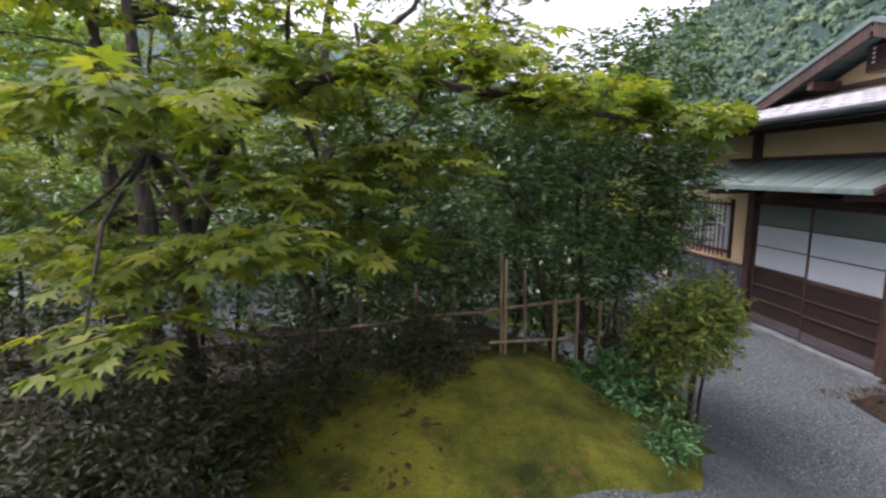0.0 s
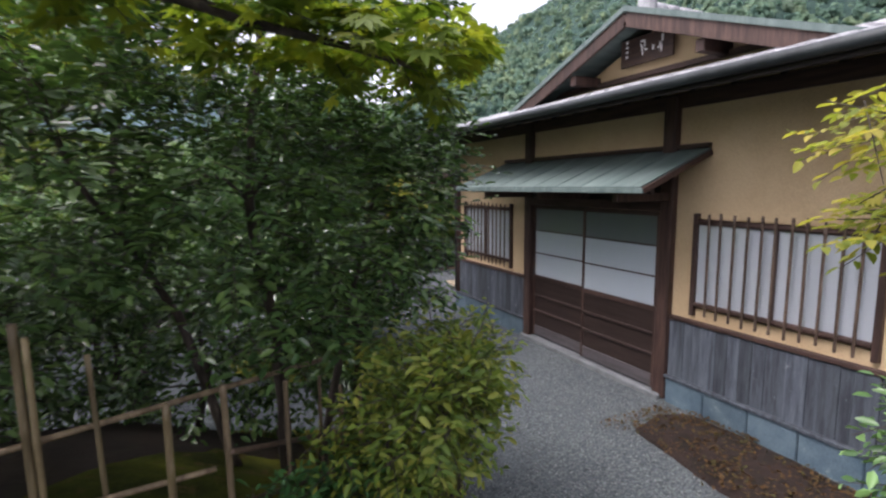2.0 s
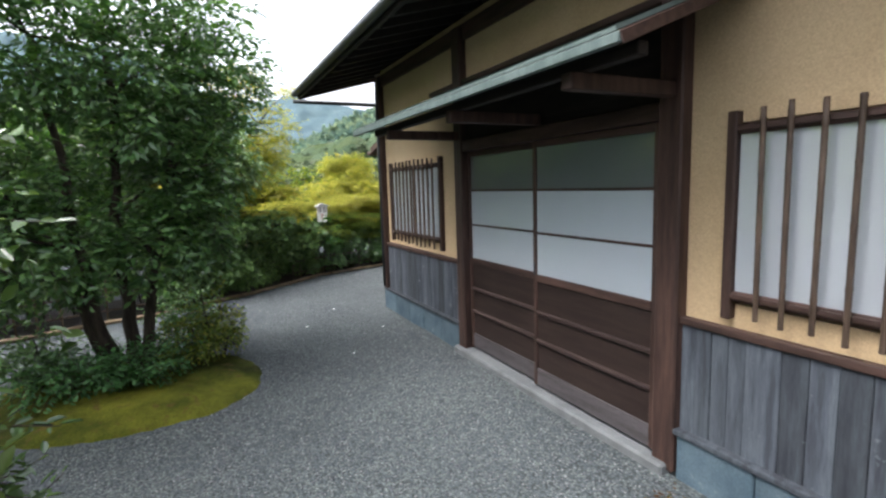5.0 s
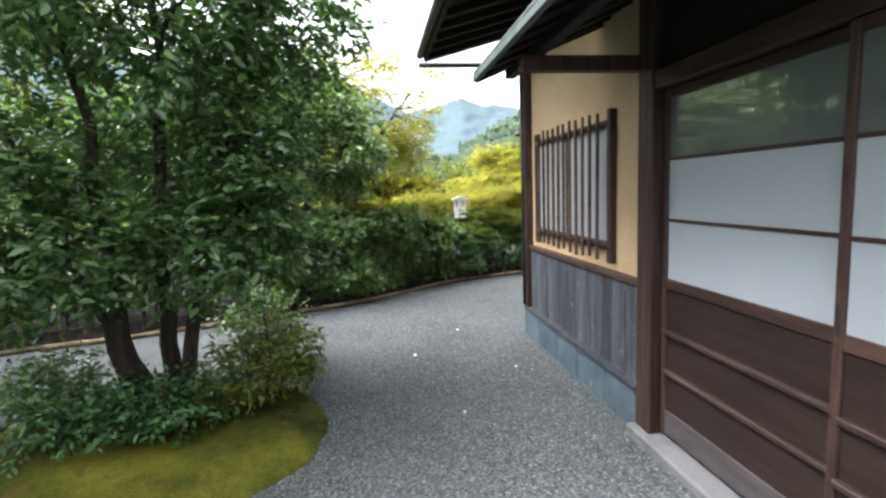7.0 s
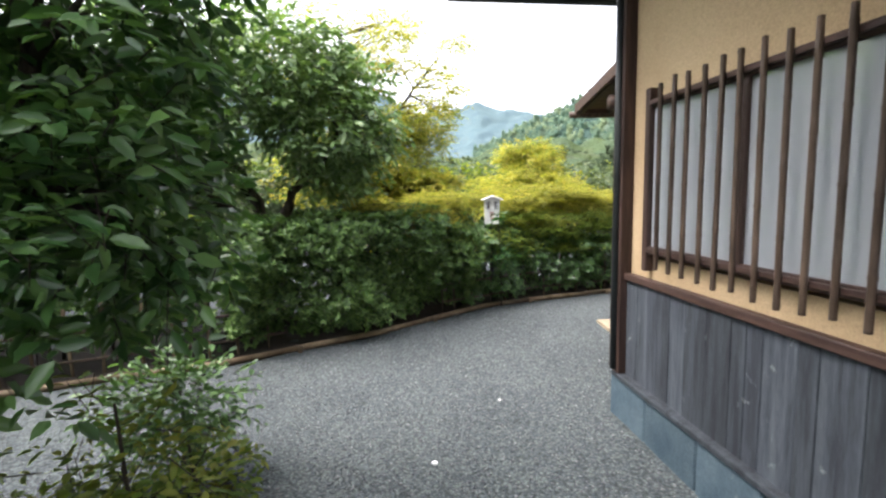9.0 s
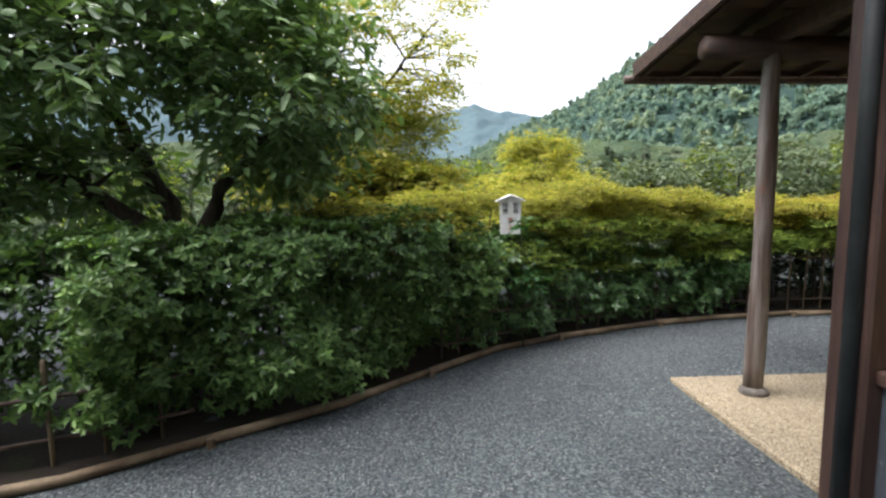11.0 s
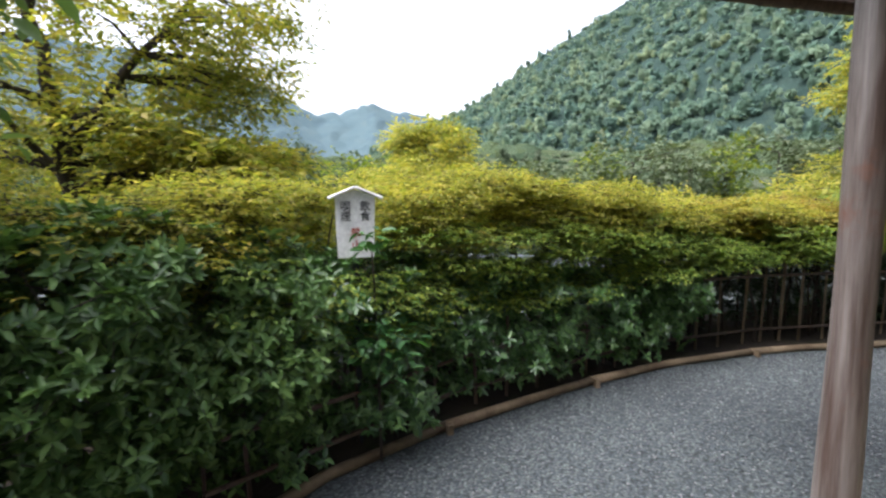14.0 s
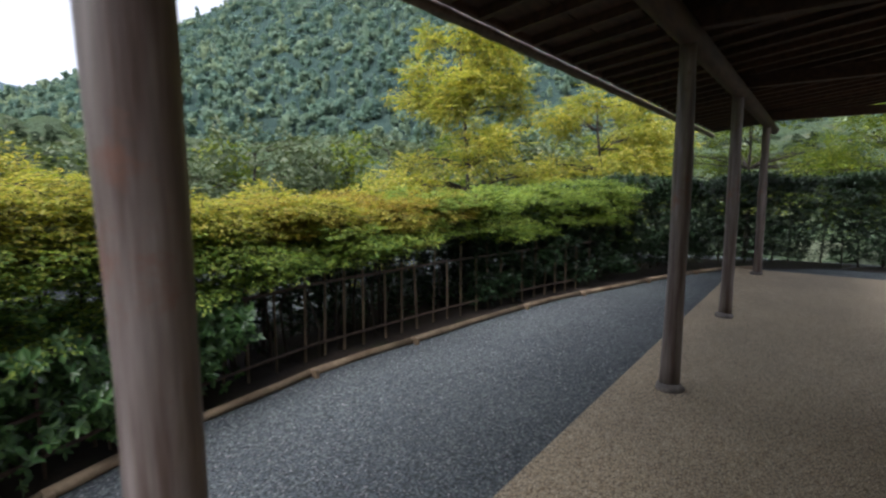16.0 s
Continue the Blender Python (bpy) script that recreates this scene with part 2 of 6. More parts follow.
G_CROWN = leaf_material("pale_evergreen_leaf", [(0.081, 0.152, 0.059), (0.130, 0.217, 0.087), (0.184, 0.293, 0.119), (0.239, 0.358, 0.163)], 0.36, 0.3, 0.5)
# bronze leaf, darkened further to hold the shade under the maples
G_BRONZE_SHADE = leaf_material("shaded_bronze_azalea_leaf", [(0.012, 0.016, 0.004), (0.020, 0.025, 0.005), (0.018, 0.037, 0.006), (0.030, 0.034, 0.008)], 0.5, 0.25, 0.3)
G_ISLAND = leaf_material("dark_evergreen_leaf", [(0.033, 0.090, 0.030), (0.062, 0.150, 0.045), (0.105, 0.217, 0.068), (0.158, 0.293, 0.098)], 0.33, 0.28, 0.7)
G_OLIVE = leaf_material("olive_maple_leaf", [(0.085, 0.160, 0.040), (0.160, 0.254, 0.054), (0.254, 0.348, 0.067), (0.357, 0.404, 0.078)], 0.5, 0.4, 0.35)
G_FERN = leaf_material("low_shrub_leaf", [(0.030, 0.090, 0.033), (0.053, 0.150, 0.045), (0.090, 0.225, 0.068)], 0.45, 0.25, 0.4)
# dark leaf copy: shade in and behind the hedges is put into the colour
G_SHADE = leaf_material("shaded_green_leaf", [(0.010, 0.028, 0.012), (0.018, 0.045, 0.016), (0.028, 0.065, 0.022)], 0.4, 0.12, 0.4)
G_LITTER = leaf_material("fallen_leaf", [(0.040, 0.020, 0.009), (0.070, 0.038, 0.015), (0.097, 0.058, 0.022), (0.044, 0.044, 0.014)], 0.7, 0.1, 0.2)

# ---- mesh helpers ----
def link(name, me, material, parent=None, label=""):
    me.materials.append(material)
    ob = new(name, me)
    if parent:
        ob.parent = parent
    if label:
        ob["label"] = label
    return ob


def part(name, bm, material, parent=None, label="", smooth=False):
    me = bpy.data.meshes.new(name)
    bm.normal_update()
    bm.to_mesh(me)
    bm.free()
    if smooth:
        me.polygons.foreach_set("use_smooth", [True] * len(me.polygons))
    return link(name, me, material, parent, label)


def box(x0, x1, y0, y1, z0, z1, bevel=0.004, bm=None):
    bm = bm or bmesh.new()
    r = bmesh.ops.create_cube(bm, size=1)
    vs = r["verts"]
    bmesh.ops.scale(bm, vec=(abs(x1 - x0), abs(y1 - y0), abs(z1 - z0)), verts=vs)
    bmesh.ops.translate(bm, vec=((x0 + x1) / 2, (y0 + y1) / 2, (z0 + z1) / 2), verts=vs)
    if bevel:
        es = list({e for v in vs for e in v.link_edges})
        bmesh.ops.bevel(bm, geom=es, offset=bevel, segments=1, affect="EDGES")
    return bm


def beam(a, b, w, h, bm=None, bevel=0.004):
    """A squared timber from a to b."""
    bm = bm or bmesh.new()
    a, b = Vector(a), Vector(b)
    d = (b - a).normalized()
    s = d.cross(Vector((0, 0, 1)))
    s = s.normalized() if s.length > 1e-4 else Vector((1, 0, 0))
    u = s.cross(d)
    m = Matrix(((s.x, d.x, u.x, 0), (s.y, d.y, u.y, 0), (s.z, d.z, u.z, 0), (0, 0, 0, 1)))
    r = bmesh.ops.create_cube(bm, size=1)
    vs = r["verts"]
    bmesh.ops.scale(bm, vec=(w, (b - a).length, h), verts=vs)
    if bevel:
        es = list({e for v in vs for e in v.link_edges})
        vs = list({v for f in bmesh.ops.bevel(bm, geom=es, offset=bevel, segments=1, affect="EDGES")["faces"] for v in f.verts} | {v for v in bm.verts if v.is_valid and v in set(vs)})
    bmesh.ops.transform(bm, matrix=Matrix.Translation((a + b) / 2) @ m, verts=[v for v in vs if v.is_valid])
    return bm


def tube(points, radii, seg=8, bm=None, wobble=0.0, rng=None):
    """A round, tapered, bent stem through the points."""
    bm = bm or bmesh.new()
    rings = []
    pts = [Vector(p) for p in points]
    for i, p in enumerate(pts):
        d = (pts[min(i + 1, len(pts) - 1)] - pts[max(i - 1, 0)]).normalized()
        s = d.cross(Vector((0.31, 0.17, 0.93)))
        s = s.normalized() if s.length > 1e-3 else Vector((1, 0, 0))
        u = d.cross(s)
        ring = []
        for k in range(seg):
            a = 2 * math.pi * k / seg
            r = radii[i] * (1 + (wobble * (rng.random() - 0.5) if rng else 0))
            ring.append(bm.verts.new(p + (s * math.cos(a) + u * math.sin(a)) * r))
        rings.append(ring)
    for r0, r1 in zip(rings, rings[1:]):
        for k in range(seg):
            bm.faces.new((r0[k], r0[(k + 1) % seg], r1[(k + 1) % seg], r1[k]))
    bm.faces.new(list(reversed(rings[0])))
    bm.faces.new(rings[-1])
    return bm


def bamboo_pole(a, b, r, nodes, rng, bm=None):
    """A bamboo cane with swollen joints."""
    a, b = Vector(a), Vector(b)
    pts, rad = [], []
    off = rng.random() * 0.6
    for i in range(nodes + 1):
        t0 = min(1.0, max(0.0, (i + off - 0.5) / nodes))
        for dt, k in ((-0.012, 1.0), (0.0, 1.16), (0.012, 1.0)):
            t = t0 + dt
            if 0 < t < 1:
                pts.append(a.lerp(b, t))
                rad.append(r * k)
    pts, rad = [a] + pts + [b], [r] + rad + [r * 0.95]
    return tube(pts, rad, 7, bm)


def mesh_from_arrays(name, verts, faces_flat, sizes, smooth=False):
    me = bpy.data.meshes.new(name)
    me.vertices.add(len(verts))
    me.vertices.foreach_set("co", np.asarray(verts, dtype=np.float32).ravel())
    me.loops.add(len(faces_flat))
    me.loops.foreach_set("vertex_index", np.asarray(faces_flat, dtype=np.int32))
    me.polygons.add(len(sizes))
    st = np.concatenate([[0], np.cumsum(sizes)[:-1]]).astype(np.int32)
    me.polygons.foreach_set("loop_start", st)
    if smooth:
        me.polygons.foreach_set("use_smooth", np.ones(len(sizes), dtype=bool))
    me.update(calc_edges=True)
    me.validate()
    return me


def unit(a):
    return a / np.maximum(np.linalg.norm(a, axis=1, keepdims=True), 1e-6)


def leaves_mesh(name, P, D, N, S, width, kind):
    """Leaves at points P along D with upper side N and length S: "kite", "oval" or "palm" (five lobes)."""
    n = len(P)
    D, N = unit(D), unit(N)
    side = unit(np.cross(D, N))
    N = np.cross(side, D)
    S = S[:, None]
    if kind == "kite":
        w = S * width * 0.5
        v = np.stack([P, P + D * S * 0.45 + side * w + N * w * 0.35, P + D * S - N * S * 0.12, P + D * S * 0.45 - side * w + N * w * 0.35], 1)
        f = np.arange(n)[:, None] * 4 + np.array([0, 1, 2, 0, 2, 3])
        return mesh_from_arrays(name, v.reshape(-1, 3), f.ravel(), np.full(2 * n, 3))
    if kind == "oval":
        w = S * width * 0.5
        up = N * w * 0.3
        v = np.stack([P, P + D * S * 0.28 + side * w * 0.9 + up, P + D * S * 0.68 + side * w * 0.8 + up - N * S * 0.03, P + D * S - N * S * 0.14,
                      P + D * S * 0.68 - side * w * 0.8 + up - N * S * 0.03, P + D * S * 0.28 - side * w * 0.9 + up], 1)
        f = np.arange(n)[:, None] * 6 + np.array([0, 1, 2, 3, 0, 3, 4, 5])
        return mesh_from_arrays(name, v.reshape(-1, 3), f.ravel(), np.full(2 * n, 4))
    vs = []
    for ang, ln in ((-78, 0.62), (-38, 0.88), (0, 1.0), (38, 0.88), (78, 0.62)):
        a = radians(ang)
        d = D * math.cos(a) + side * math.sin(a)
        q = np.cross(d, N)
        s = S * ln
        vs += [P + q * S * 0.03, P + d * s * 0.45 + q * S * width * 0.5, P + d * s - N * s * 0.16, P + d * s * 0.45 - q * S * width * 0.5]
    v = np.stack(vs, 1)
    v[:, 4::4] = v[:, :1]
    # the lobes share their first corner so that a leaf is one island
    idx = []
    for k in range(5):
        idx += [0, 4 * k + 1, 4 * k + 2, 0, 4 * k + 2, 4 * k + 3]
    f = np.arange(n)[:, None] * 20 + np.array(idx)
    return mesh_from_arrays(name, v.reshape(-1, 3), f.ravel(), np.full(10 * n, 3))


def sprays(rng, clumps, spray_len, per, size, flat=0.0, droop=0.2, shell=0.55, keep=None):
    """Points, directions, normals and sizes of leaves set along twigs that fill the clumps (centre, radii, twigs)."""
    Ps, Ds, Ns, Ss, twigs = [], [], [], [], []
    for (c, r, n) in clumps:
        c, r = np.array(c), np.array(r)
        d = unit(rng.normal(size=(n, 3)))
        rad = shell + (1 - shell) * rng.random((n, 1)) ** 0.6
        lump = 1 + 0.22 * np.sin(d[:, :1] * 5 + c[0] * 3) * np.cos(d[:, 1:2] * 6 + c[1] * 2)
        o = c + d * r * rad * lump
        out = d * np.array([1, 1, 1 - flat]) + rng.normal(size=(n, 3)) * 0.45 * np.array([1, 1, 1 - 0.8 * flat])
        out[:, 2] -= droop
        out = unit(out)
        L = spray_len * (0.6 + 0.8 * rng.random((n, 1)))
        twigs.append((o - out * L * 0.4, o + out * L * 0.5))
        for k in range(per):
            t = (k + 0.3 + 0.5 * rng.random((n, 1))) / per
            p = o + out * L * (t - 0.5)
            sgn = 1.0 if k % 2 else -1.0
            sd = unit(np.cross(out, np.array([[0.02, 0.03, 1.0]])))
            dd = unit(out * 0.6 + sd * sgn * (0.5 + 0.6 * rng.random((n, 1))) + rng.normal(size=(n, 3)) * 0.25 * (1 - 0.6 * flat))
            dd[:, 2] -= droop * 0.6 * rng.random(n)
            nn = np.array([0, 0, 1.0]) + rng.normal(size=(n, 3)) * (0.55 - 0.35 * flat) + d * 0.35 * (1 - flat)
            Ps.append(p + sd * sgn * 0.01)
            Ds.append(dd)
            Ns.append(nn)
            Ss.append(size * (0.55 + 0.8 * rng.random(n)))
    P, D, N, S = np.concatenate(Ps), np.concatenate(Ds), np.concatenate(Ns), np.concatenate(Ss)
    if keep is not None:
        k = keep(P)
        P, D, N, S = P[k], D[k], N[k], S[k]
    a, b = np.concatenate([t[0] for t in twigs]), np.concatenate([t[1] for t in twigs])
    return P, D, N, S, a, b


def twig_mesh(name, A, B, r):
    """Thin three-sided twigs from A to B."""
    n = len(A)
    d = unit(B - A)
    s = unit(np.cross(d, np.array([[0.2, 0.3, 0.93]])))
    u = np.cross(d, s)
    vs = []
    for base, k in ((A, 1.0), (B, 0.5)):
        for a in (0, 2.1, 4.2):
            vs.append(base + (s * math.cos(a) + u * math.sin(a)) * r * k)
    v = np.stack(vs, 1)
    f = np.arange(n)[:, None] * 6 + np.array([0, 1, 4, 3, 1, 2, 5, 4, 2, 0, 3, 5])
    return mesh_from_arrays(name, v.reshape(-1, 3), f.ravel(), np.full(3 * n, 4))


def plant(name, base, stems, clumps, leaf, seed, label, category, spray_len=0.22, per=7, size=0.055, width=0.5, kind="oval", flat=0.0, droop=0.2,
          shell=0.5, keep=None, bark=None, group="", twig_every=2, stem_seg=8, limbs=True, split=True):
    """A tree or shrub: tapered stems, limbs that reach into each clump, twigs, and a crown of single leaves."""
    rng = np.random.default_rng(seed)
    rr = random.Random(seed)
    root = new(name)
    root.location = base
    tagged(root, label, category, group)
    inv = Vector(base)
    tips = []
    for (pts, r0, r1) in stems:
        n = len(pts)
        dense, rad = [], []
        for i in range(n - 1):
            for k in range(4):
                t = k / 4
                p = Vector(pts[i]).lerp(Vector(pts[i + 1]), t)
                f = (i + t) / (n - 1)
                j = 0.35 * r0 if (i or k) else 0
                dense.append(p + Vector((rr.uniform(-j, j), rr.uniform(-j, j), 0)) - inv)
                rad.append(r0 + (r1 - r0) * f + (0.35 * r0 * max(0, 0.12 - f) / 0.12))
        dense.append(Vector(pts[-1]) - inv)
        rad.append(r1)
        part("trunk", tube(dense, rad, stem_seg, None, 0.18, rr), bark or M_BARK, root, smooth=True)
        tips += [(d + inv, r) for d, r in zip(dense[len(dense) // 3:], rad[len(dense) // 3:])]
    if limbs:
        bm = bmesh.new()
        for (c, r, n) in clumps:
            c = Vector(c)
            p, r0 = min(tips, key=lambda q: (q[0] - c).length + 0.6 * max(0, q[0].z - c.z))
            for k in range(1 if flat > 0.8 else 3):
                e = c + Vector((rr.uniform(-0.5, 0.5) * r[0], rr.uniform(-0.5, 0.5) * r[1], rr.uniform(-0.2, 0.45) * r[2]))
                m = p.lerp(e, 0.5) + Vector((rr.uniform(-1, 1), rr.uniform(-1, 1), rr.uniform(0, 1.2))) * (e - p).length * 0.1
                rad = min(r0 * 0.55, 0.035)
                if split:
                    bm = bmesh.new()
                tube([p - inv, p.lerp(m, 0.5) - inv, m - inv, m.lerp(e, 0.5) - inv, e - inv], [rad, rad * 0.85, rad * 0.65, rad * 0.45, rad * 0.2], 5, bm, 0.15, rr)
                if split:
                    part("limb", bm, bark or M_BARK, root, smooth=True)
        if not split:
            tagged(part("limbs", bm, bark or M_BARK, root, smooth=True), kind="stuff")
    P, D, N, S, A, B = sprays(rng, clumps, spray_len, per, size, flat, droop, shell, keep)
    b = np.array(base)
    me = leaves_mesh("crown", P - b, D, N, S, width, kind)
    tagged(link("crown", me, leaf, root), kind="stuff")
    if keep is not None:
        k = keep(A) & keep(B)
        A, B = A[k], B[k]
    if twig_every:
        me = twig_mesh("twigwork", A[::twig_every] - b, B[::twig_every] - b, 0.0028)
        tagged(link("twigwork", me, bark or M_BARK, root), kind="stuff")
    return root


def sstep(a, b, x):
    t = np.clip((x - a) / (b - a), 0, 1)
    return t * t * (3 - 2 * t)


# ---- ground ----
def height(x, y):
    """Gravel court near 0, a bank that rises to the garden in the south-west, a valley far out to the north-east."""
    x, y = np.asarray(x, dtype=float), np.asarray(y, dtype=float)
    bank = 0.80 * sstep(3.45, 0.7, x + 0.12 * (y - 2.0)) * sstep(6.4, 4.2, y)
    mound = 0.22 * np.exp(-(((x - 0.7) / 1.5) ** 2 + ((y - 3.2) / 0.9) ** 2))
    hedge = 0.08 * sstep(0.1, 1.2, border_side(x, y))
    away = np.hypot(x - 5, y - 9)
    return bank + mound + hedge - 5.0 * sstep(9, 40, away) * sstep(-0.5, 1.5, border_side(x, y))


BORDER = [(-9.0, 6.9), (-5.0, 8.1), (-2.0, 9.05), (0.36, 9.80), (1.02, 10.0), (1.55, 10.15), (2.22, 10.38), (2.81, 10.57), (3.25, 10.87), (3.95, 11.27), (4.44, 11.71), (5.07, 12.17), (5.8, 12.48),
          (6.4, 12.62), (7.46, 12.86), (8.3, 12.84), (9.0, 12.75), (10.1, 12.58), (11.6, 12.22), (13.7, 11.40), (15.2, 10.60), (15.95, 9.3), (16.1, 7.4), (16.1, 4.0)]


def border_side(x, y):
    """About the distance beyond the border (positive outside the court)."""
    x, y = np.asarray(x, dtype=float), np.asarray(y, dtype=float)
    yb = np.interp(x, [p[0] for p in BORDER[:20]], [p[1] for p in BORDER[:20]])
    return np.where(x < 15.2, y - yb, np.maximum(y - 10.6, x - 16.0))


def border_point(s):
    """The point at s metres along the border, and the outward normal."""
    acc = 0.0
    for a, b in zip(BORDER, BORDER[1:]):
        l = math.hypot(b[0] - a[0], b[1] - a[1])
        if s <= acc + l:
            t = (s - acc) / l
            d = ((b[0] - a[0]) / l, (b[1] - a[1]) / l)
            return a[0] + (b[0] - a[0]) * t, a[1] + (b[1] - a[1]) * t, -d[1], d[0]
        acc += l
    return BORDER[-1][0], BORDER[-1][1], 1.0, 0.0


def border_s(x):
    """Metres along the border at which it reaches x."""
    acc = 0.0
    for a, b in zip(BORDER, BORDER[1:]):
        l = math.hypot(b[0] - a[0], b[1] - a[1])
        if a[0] <= x <= b[0]:
            return acc + l * (x - a[0]) / max(1e-6, b[0] - a[0])
        acc += l
    return acc


def grid_mesh(name, xs, ys, zf, smooth=True):
    X, Y = np.meshgrid(xs, ys, indexing="ij")
    v = np.stack([X, Y, zf(X, Y)], -1).reshape(-1, 3)
    nx, ny = len(xs), len(ys)
    i, j = np.meshgrid(np.arange(nx - 1), np.arange(ny - 1), indexing="ij")
    a = (i * ny + j).ravel()
    f = np.stack([a, a + ny, a + ny + 1, a + 1], 1).ravel()
    return mesh_from_arrays(name, v, f, np.full(len(a), 4), smooth)


def spaced(core0, core1, step, far):
    out, d, p = list(np.arange(core0, core1 + step / 2, step)), step, core1
    hi, lo = [], []
    while p < far:
        d *= 1.25
        p += d
        hi.append(p)
    d, p = step, core0
    while p > -far:
        d *= 1.25
        p -= d
        lo.append(p)
    return np.array(lo[::-1] + out + hi)


def ground_z(x, y):
    return height(x, y) + 0.012 * np.sin(x * 2.3 + 1.1 * np.sin(y * 1.7)) * np.sin(y * 2.9 + x)


tagged(link("ground", grid_mesh("ground", spaced(-4, 17, 0.12, 2500), spaced(-3, 15, 0.12, 2500), ground_z), M_GRAVEL),
       "grey gravel court that rises to a garden bank", "ground", kind="structure")


def patch(name, cx, cy, outline, lift, material, label, category, seed, step=0.05):
    """A low cushion laid on the ground inside an outline r(angle), rounded off at its rim."""
    rings = 16
    vs, fs = [], []
    rr = random.Random(seed)
    seg = 96
    for i in range(rings + 1):
        for k in range(seg):
            a = 2 * math.pi * k / seg
            r = outline(a) * (1 + 0.07 * noise.noise(Vector((math.cos(a) * 3, math.sin(a) * 3, seed))) + 0.035 * noise.noise(Vector((math.cos(a) * 14, math.sin(a) * 14, seed)))) * (1 - i / rings)
            x, y = cx + r * math.cos(a), cy + r * math.sin(a)
            f = 1 - (1 - min(1, i / rings * 2.2)) ** 2
            z = float(ground_z(x, y)) + 0.004 + lift * f - 0.02 * (i == 0) + 0.02 * f * noise.noise(Vector((x * 5, y * 5, seed))) + 0.03 * f * noise.noise(Vector((x * 1.6, y * 1.6, seed)))
            vs.append((x, y, z))
    for i in range(rings):
        for k in range(seg):
            a, b = i * seg + k, i * seg + (k + 1) % seg
            fs += [a, b, b + seg, a + seg]
    me = mesh_from_arrays(name, np.array(vs), fs, np.full(rings * seg, 4), True)
    return tagged(link(name, me, material), label, category, kind="structure")


patch("moss_island", 2.45, 7.62, lambda a: 0.97 + 0.10 * math.cos(2 * a + 0.6), 0.09, M_MOSS, "round green moss bed with brown rim on the gravel", "moss", 3)


def polygon_radius(cx, cy, pts):
    def r(a):
        dx, dy, best = math.cos(a), math.sin(a), 9.0
        for (x0, y0), (x1, y1) in zip(pts, pts[1:] + pts[:1]):
            ex, ey = x1 - x0, y1 - y0
            den = dx * ey - dy * ex
            if abs(den) < 1e-9:
                continue
            t = ((x0 - cx) * ey - (y0 - cy) * ex) / den
            s = ((x0 - cx) * dy - (y0 - cy) * dx) / den
            if t > 0 and -1e-6 <= s <= 1 + 1e-6:
                best = min(best, t)
        return best
    return r


MOSS_EDGE = [(-7.5, 1.0), (-2.0, 1.3), (0.3, 1.75), (1.55, 2.2), (2.15, 2.9), (2.6, 3.8), (2.9, 4.6), (2.5, 5.3), (0.5, 5.7), (-7.5, 6.2)]
patch("moss_bank", -0.5, 3.6, polygon_radius(-0.5, 3.6, MOSS_EDGE), 0.06, M_MOSS, "mossy garden bank with uneven green and brown cushions", "moss", 8)
SOIL = [(-9, 1.6), (-1.6, 1.75), (-0.9, 2.3), (-0.35, 3.0), (0.2, 3.06), (1.3, 3.7), (2.0, 4.0), (2.2, 4.6), (0.6, 5.5), (-0.6, 6.9), (-9, 7.6)]
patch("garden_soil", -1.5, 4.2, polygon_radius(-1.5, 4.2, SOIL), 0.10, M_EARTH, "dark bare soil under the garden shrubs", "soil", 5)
MULCH = [(4.5, 4.4), (4.95, 4.52), (5.27, 4.45), (5.27, 1.0), (4.3, 1.0), (4.35, 3.3)]
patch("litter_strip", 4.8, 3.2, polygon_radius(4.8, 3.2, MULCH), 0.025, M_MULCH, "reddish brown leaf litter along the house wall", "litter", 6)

# ---- house ----
FX = 5.33
Y0, Y1, XB = -4.0, 9.19, 10.0
WIN = [(3.0, 4.47), (7.48, 8.93)]
WZ0, WZ1 = 1.0, 1.84
DY0, DY1, DZ = 4.82, 6.97, 1.92


def wall_pieces(x0, x1, pieces, material, name, label):
    bm = bmesh.new()
    for (a, b, c, d) in pieces:
        box(x0, x1, a, b, c, d, 0, bm)
    return tagged(part(name, bm, material), label, "wall", kind="structure")


wall_pieces(FX, FX + 0.16, [(Y0, 3.0, 0.26, 3.06), (3.0, 4.47, 0.26, WZ0), (3.0, 4.47, WZ1, 3.06), (4.47, DY0, 0.26, 3.06), (DY0, DY1, 2.3, 3.06), (DY1, 7.48, 0.26, 3.06),
                            (7.48, 8.93, 0.26, WZ0), (7.48, 8.93, WZ1, 3.06), (8.93, Y1, 0.26, 3.06)], M_PLASTER, "wall_west", "ochre plaster wall with window and door openings")
bm = box(FX + 0.17, XB, Y1 - 0.16, Y1 - 0.002, 0.0, 3.06, 0)
tagged(part("wall_north", bm, M_PLASTER), "ochre plaster end wall of the house", "wall", kind="structure")
bm = box(XB - 0.16, XB, Y0, Y1 - 0.17, 0.0, 3.06, 0)
tagged(part("wall_east", bm, M_PLASTER), "plain plaster back wall of the house", "wall", kind="structure")
bm = box(FX + 0.17, XB - 0.17, Y0, Y0 + 0.16, 0.0, 3.06, 0)
tagged(part("wall_south", bm, M_PLASTER), "plain plaster side wall of the house", "wall", kind="structure")
tagged(part("floor", box(FX + 0.17, XB - 0.17, Y0 + 0.17, Y1 - 0.17, 0.0, 0.1, 0), M_WOODY), "dark wooden floor inside the house", "floor", kind="structure")
tagged(part("ceiling", box(FX + 0.17, XB - 0.17, Y0 + 0.17, Y1 - 0.17, 2.9, 2.95, 0), M_WOODY), "dark wooden ceiling inside the house", "ceiling", kind="structure")

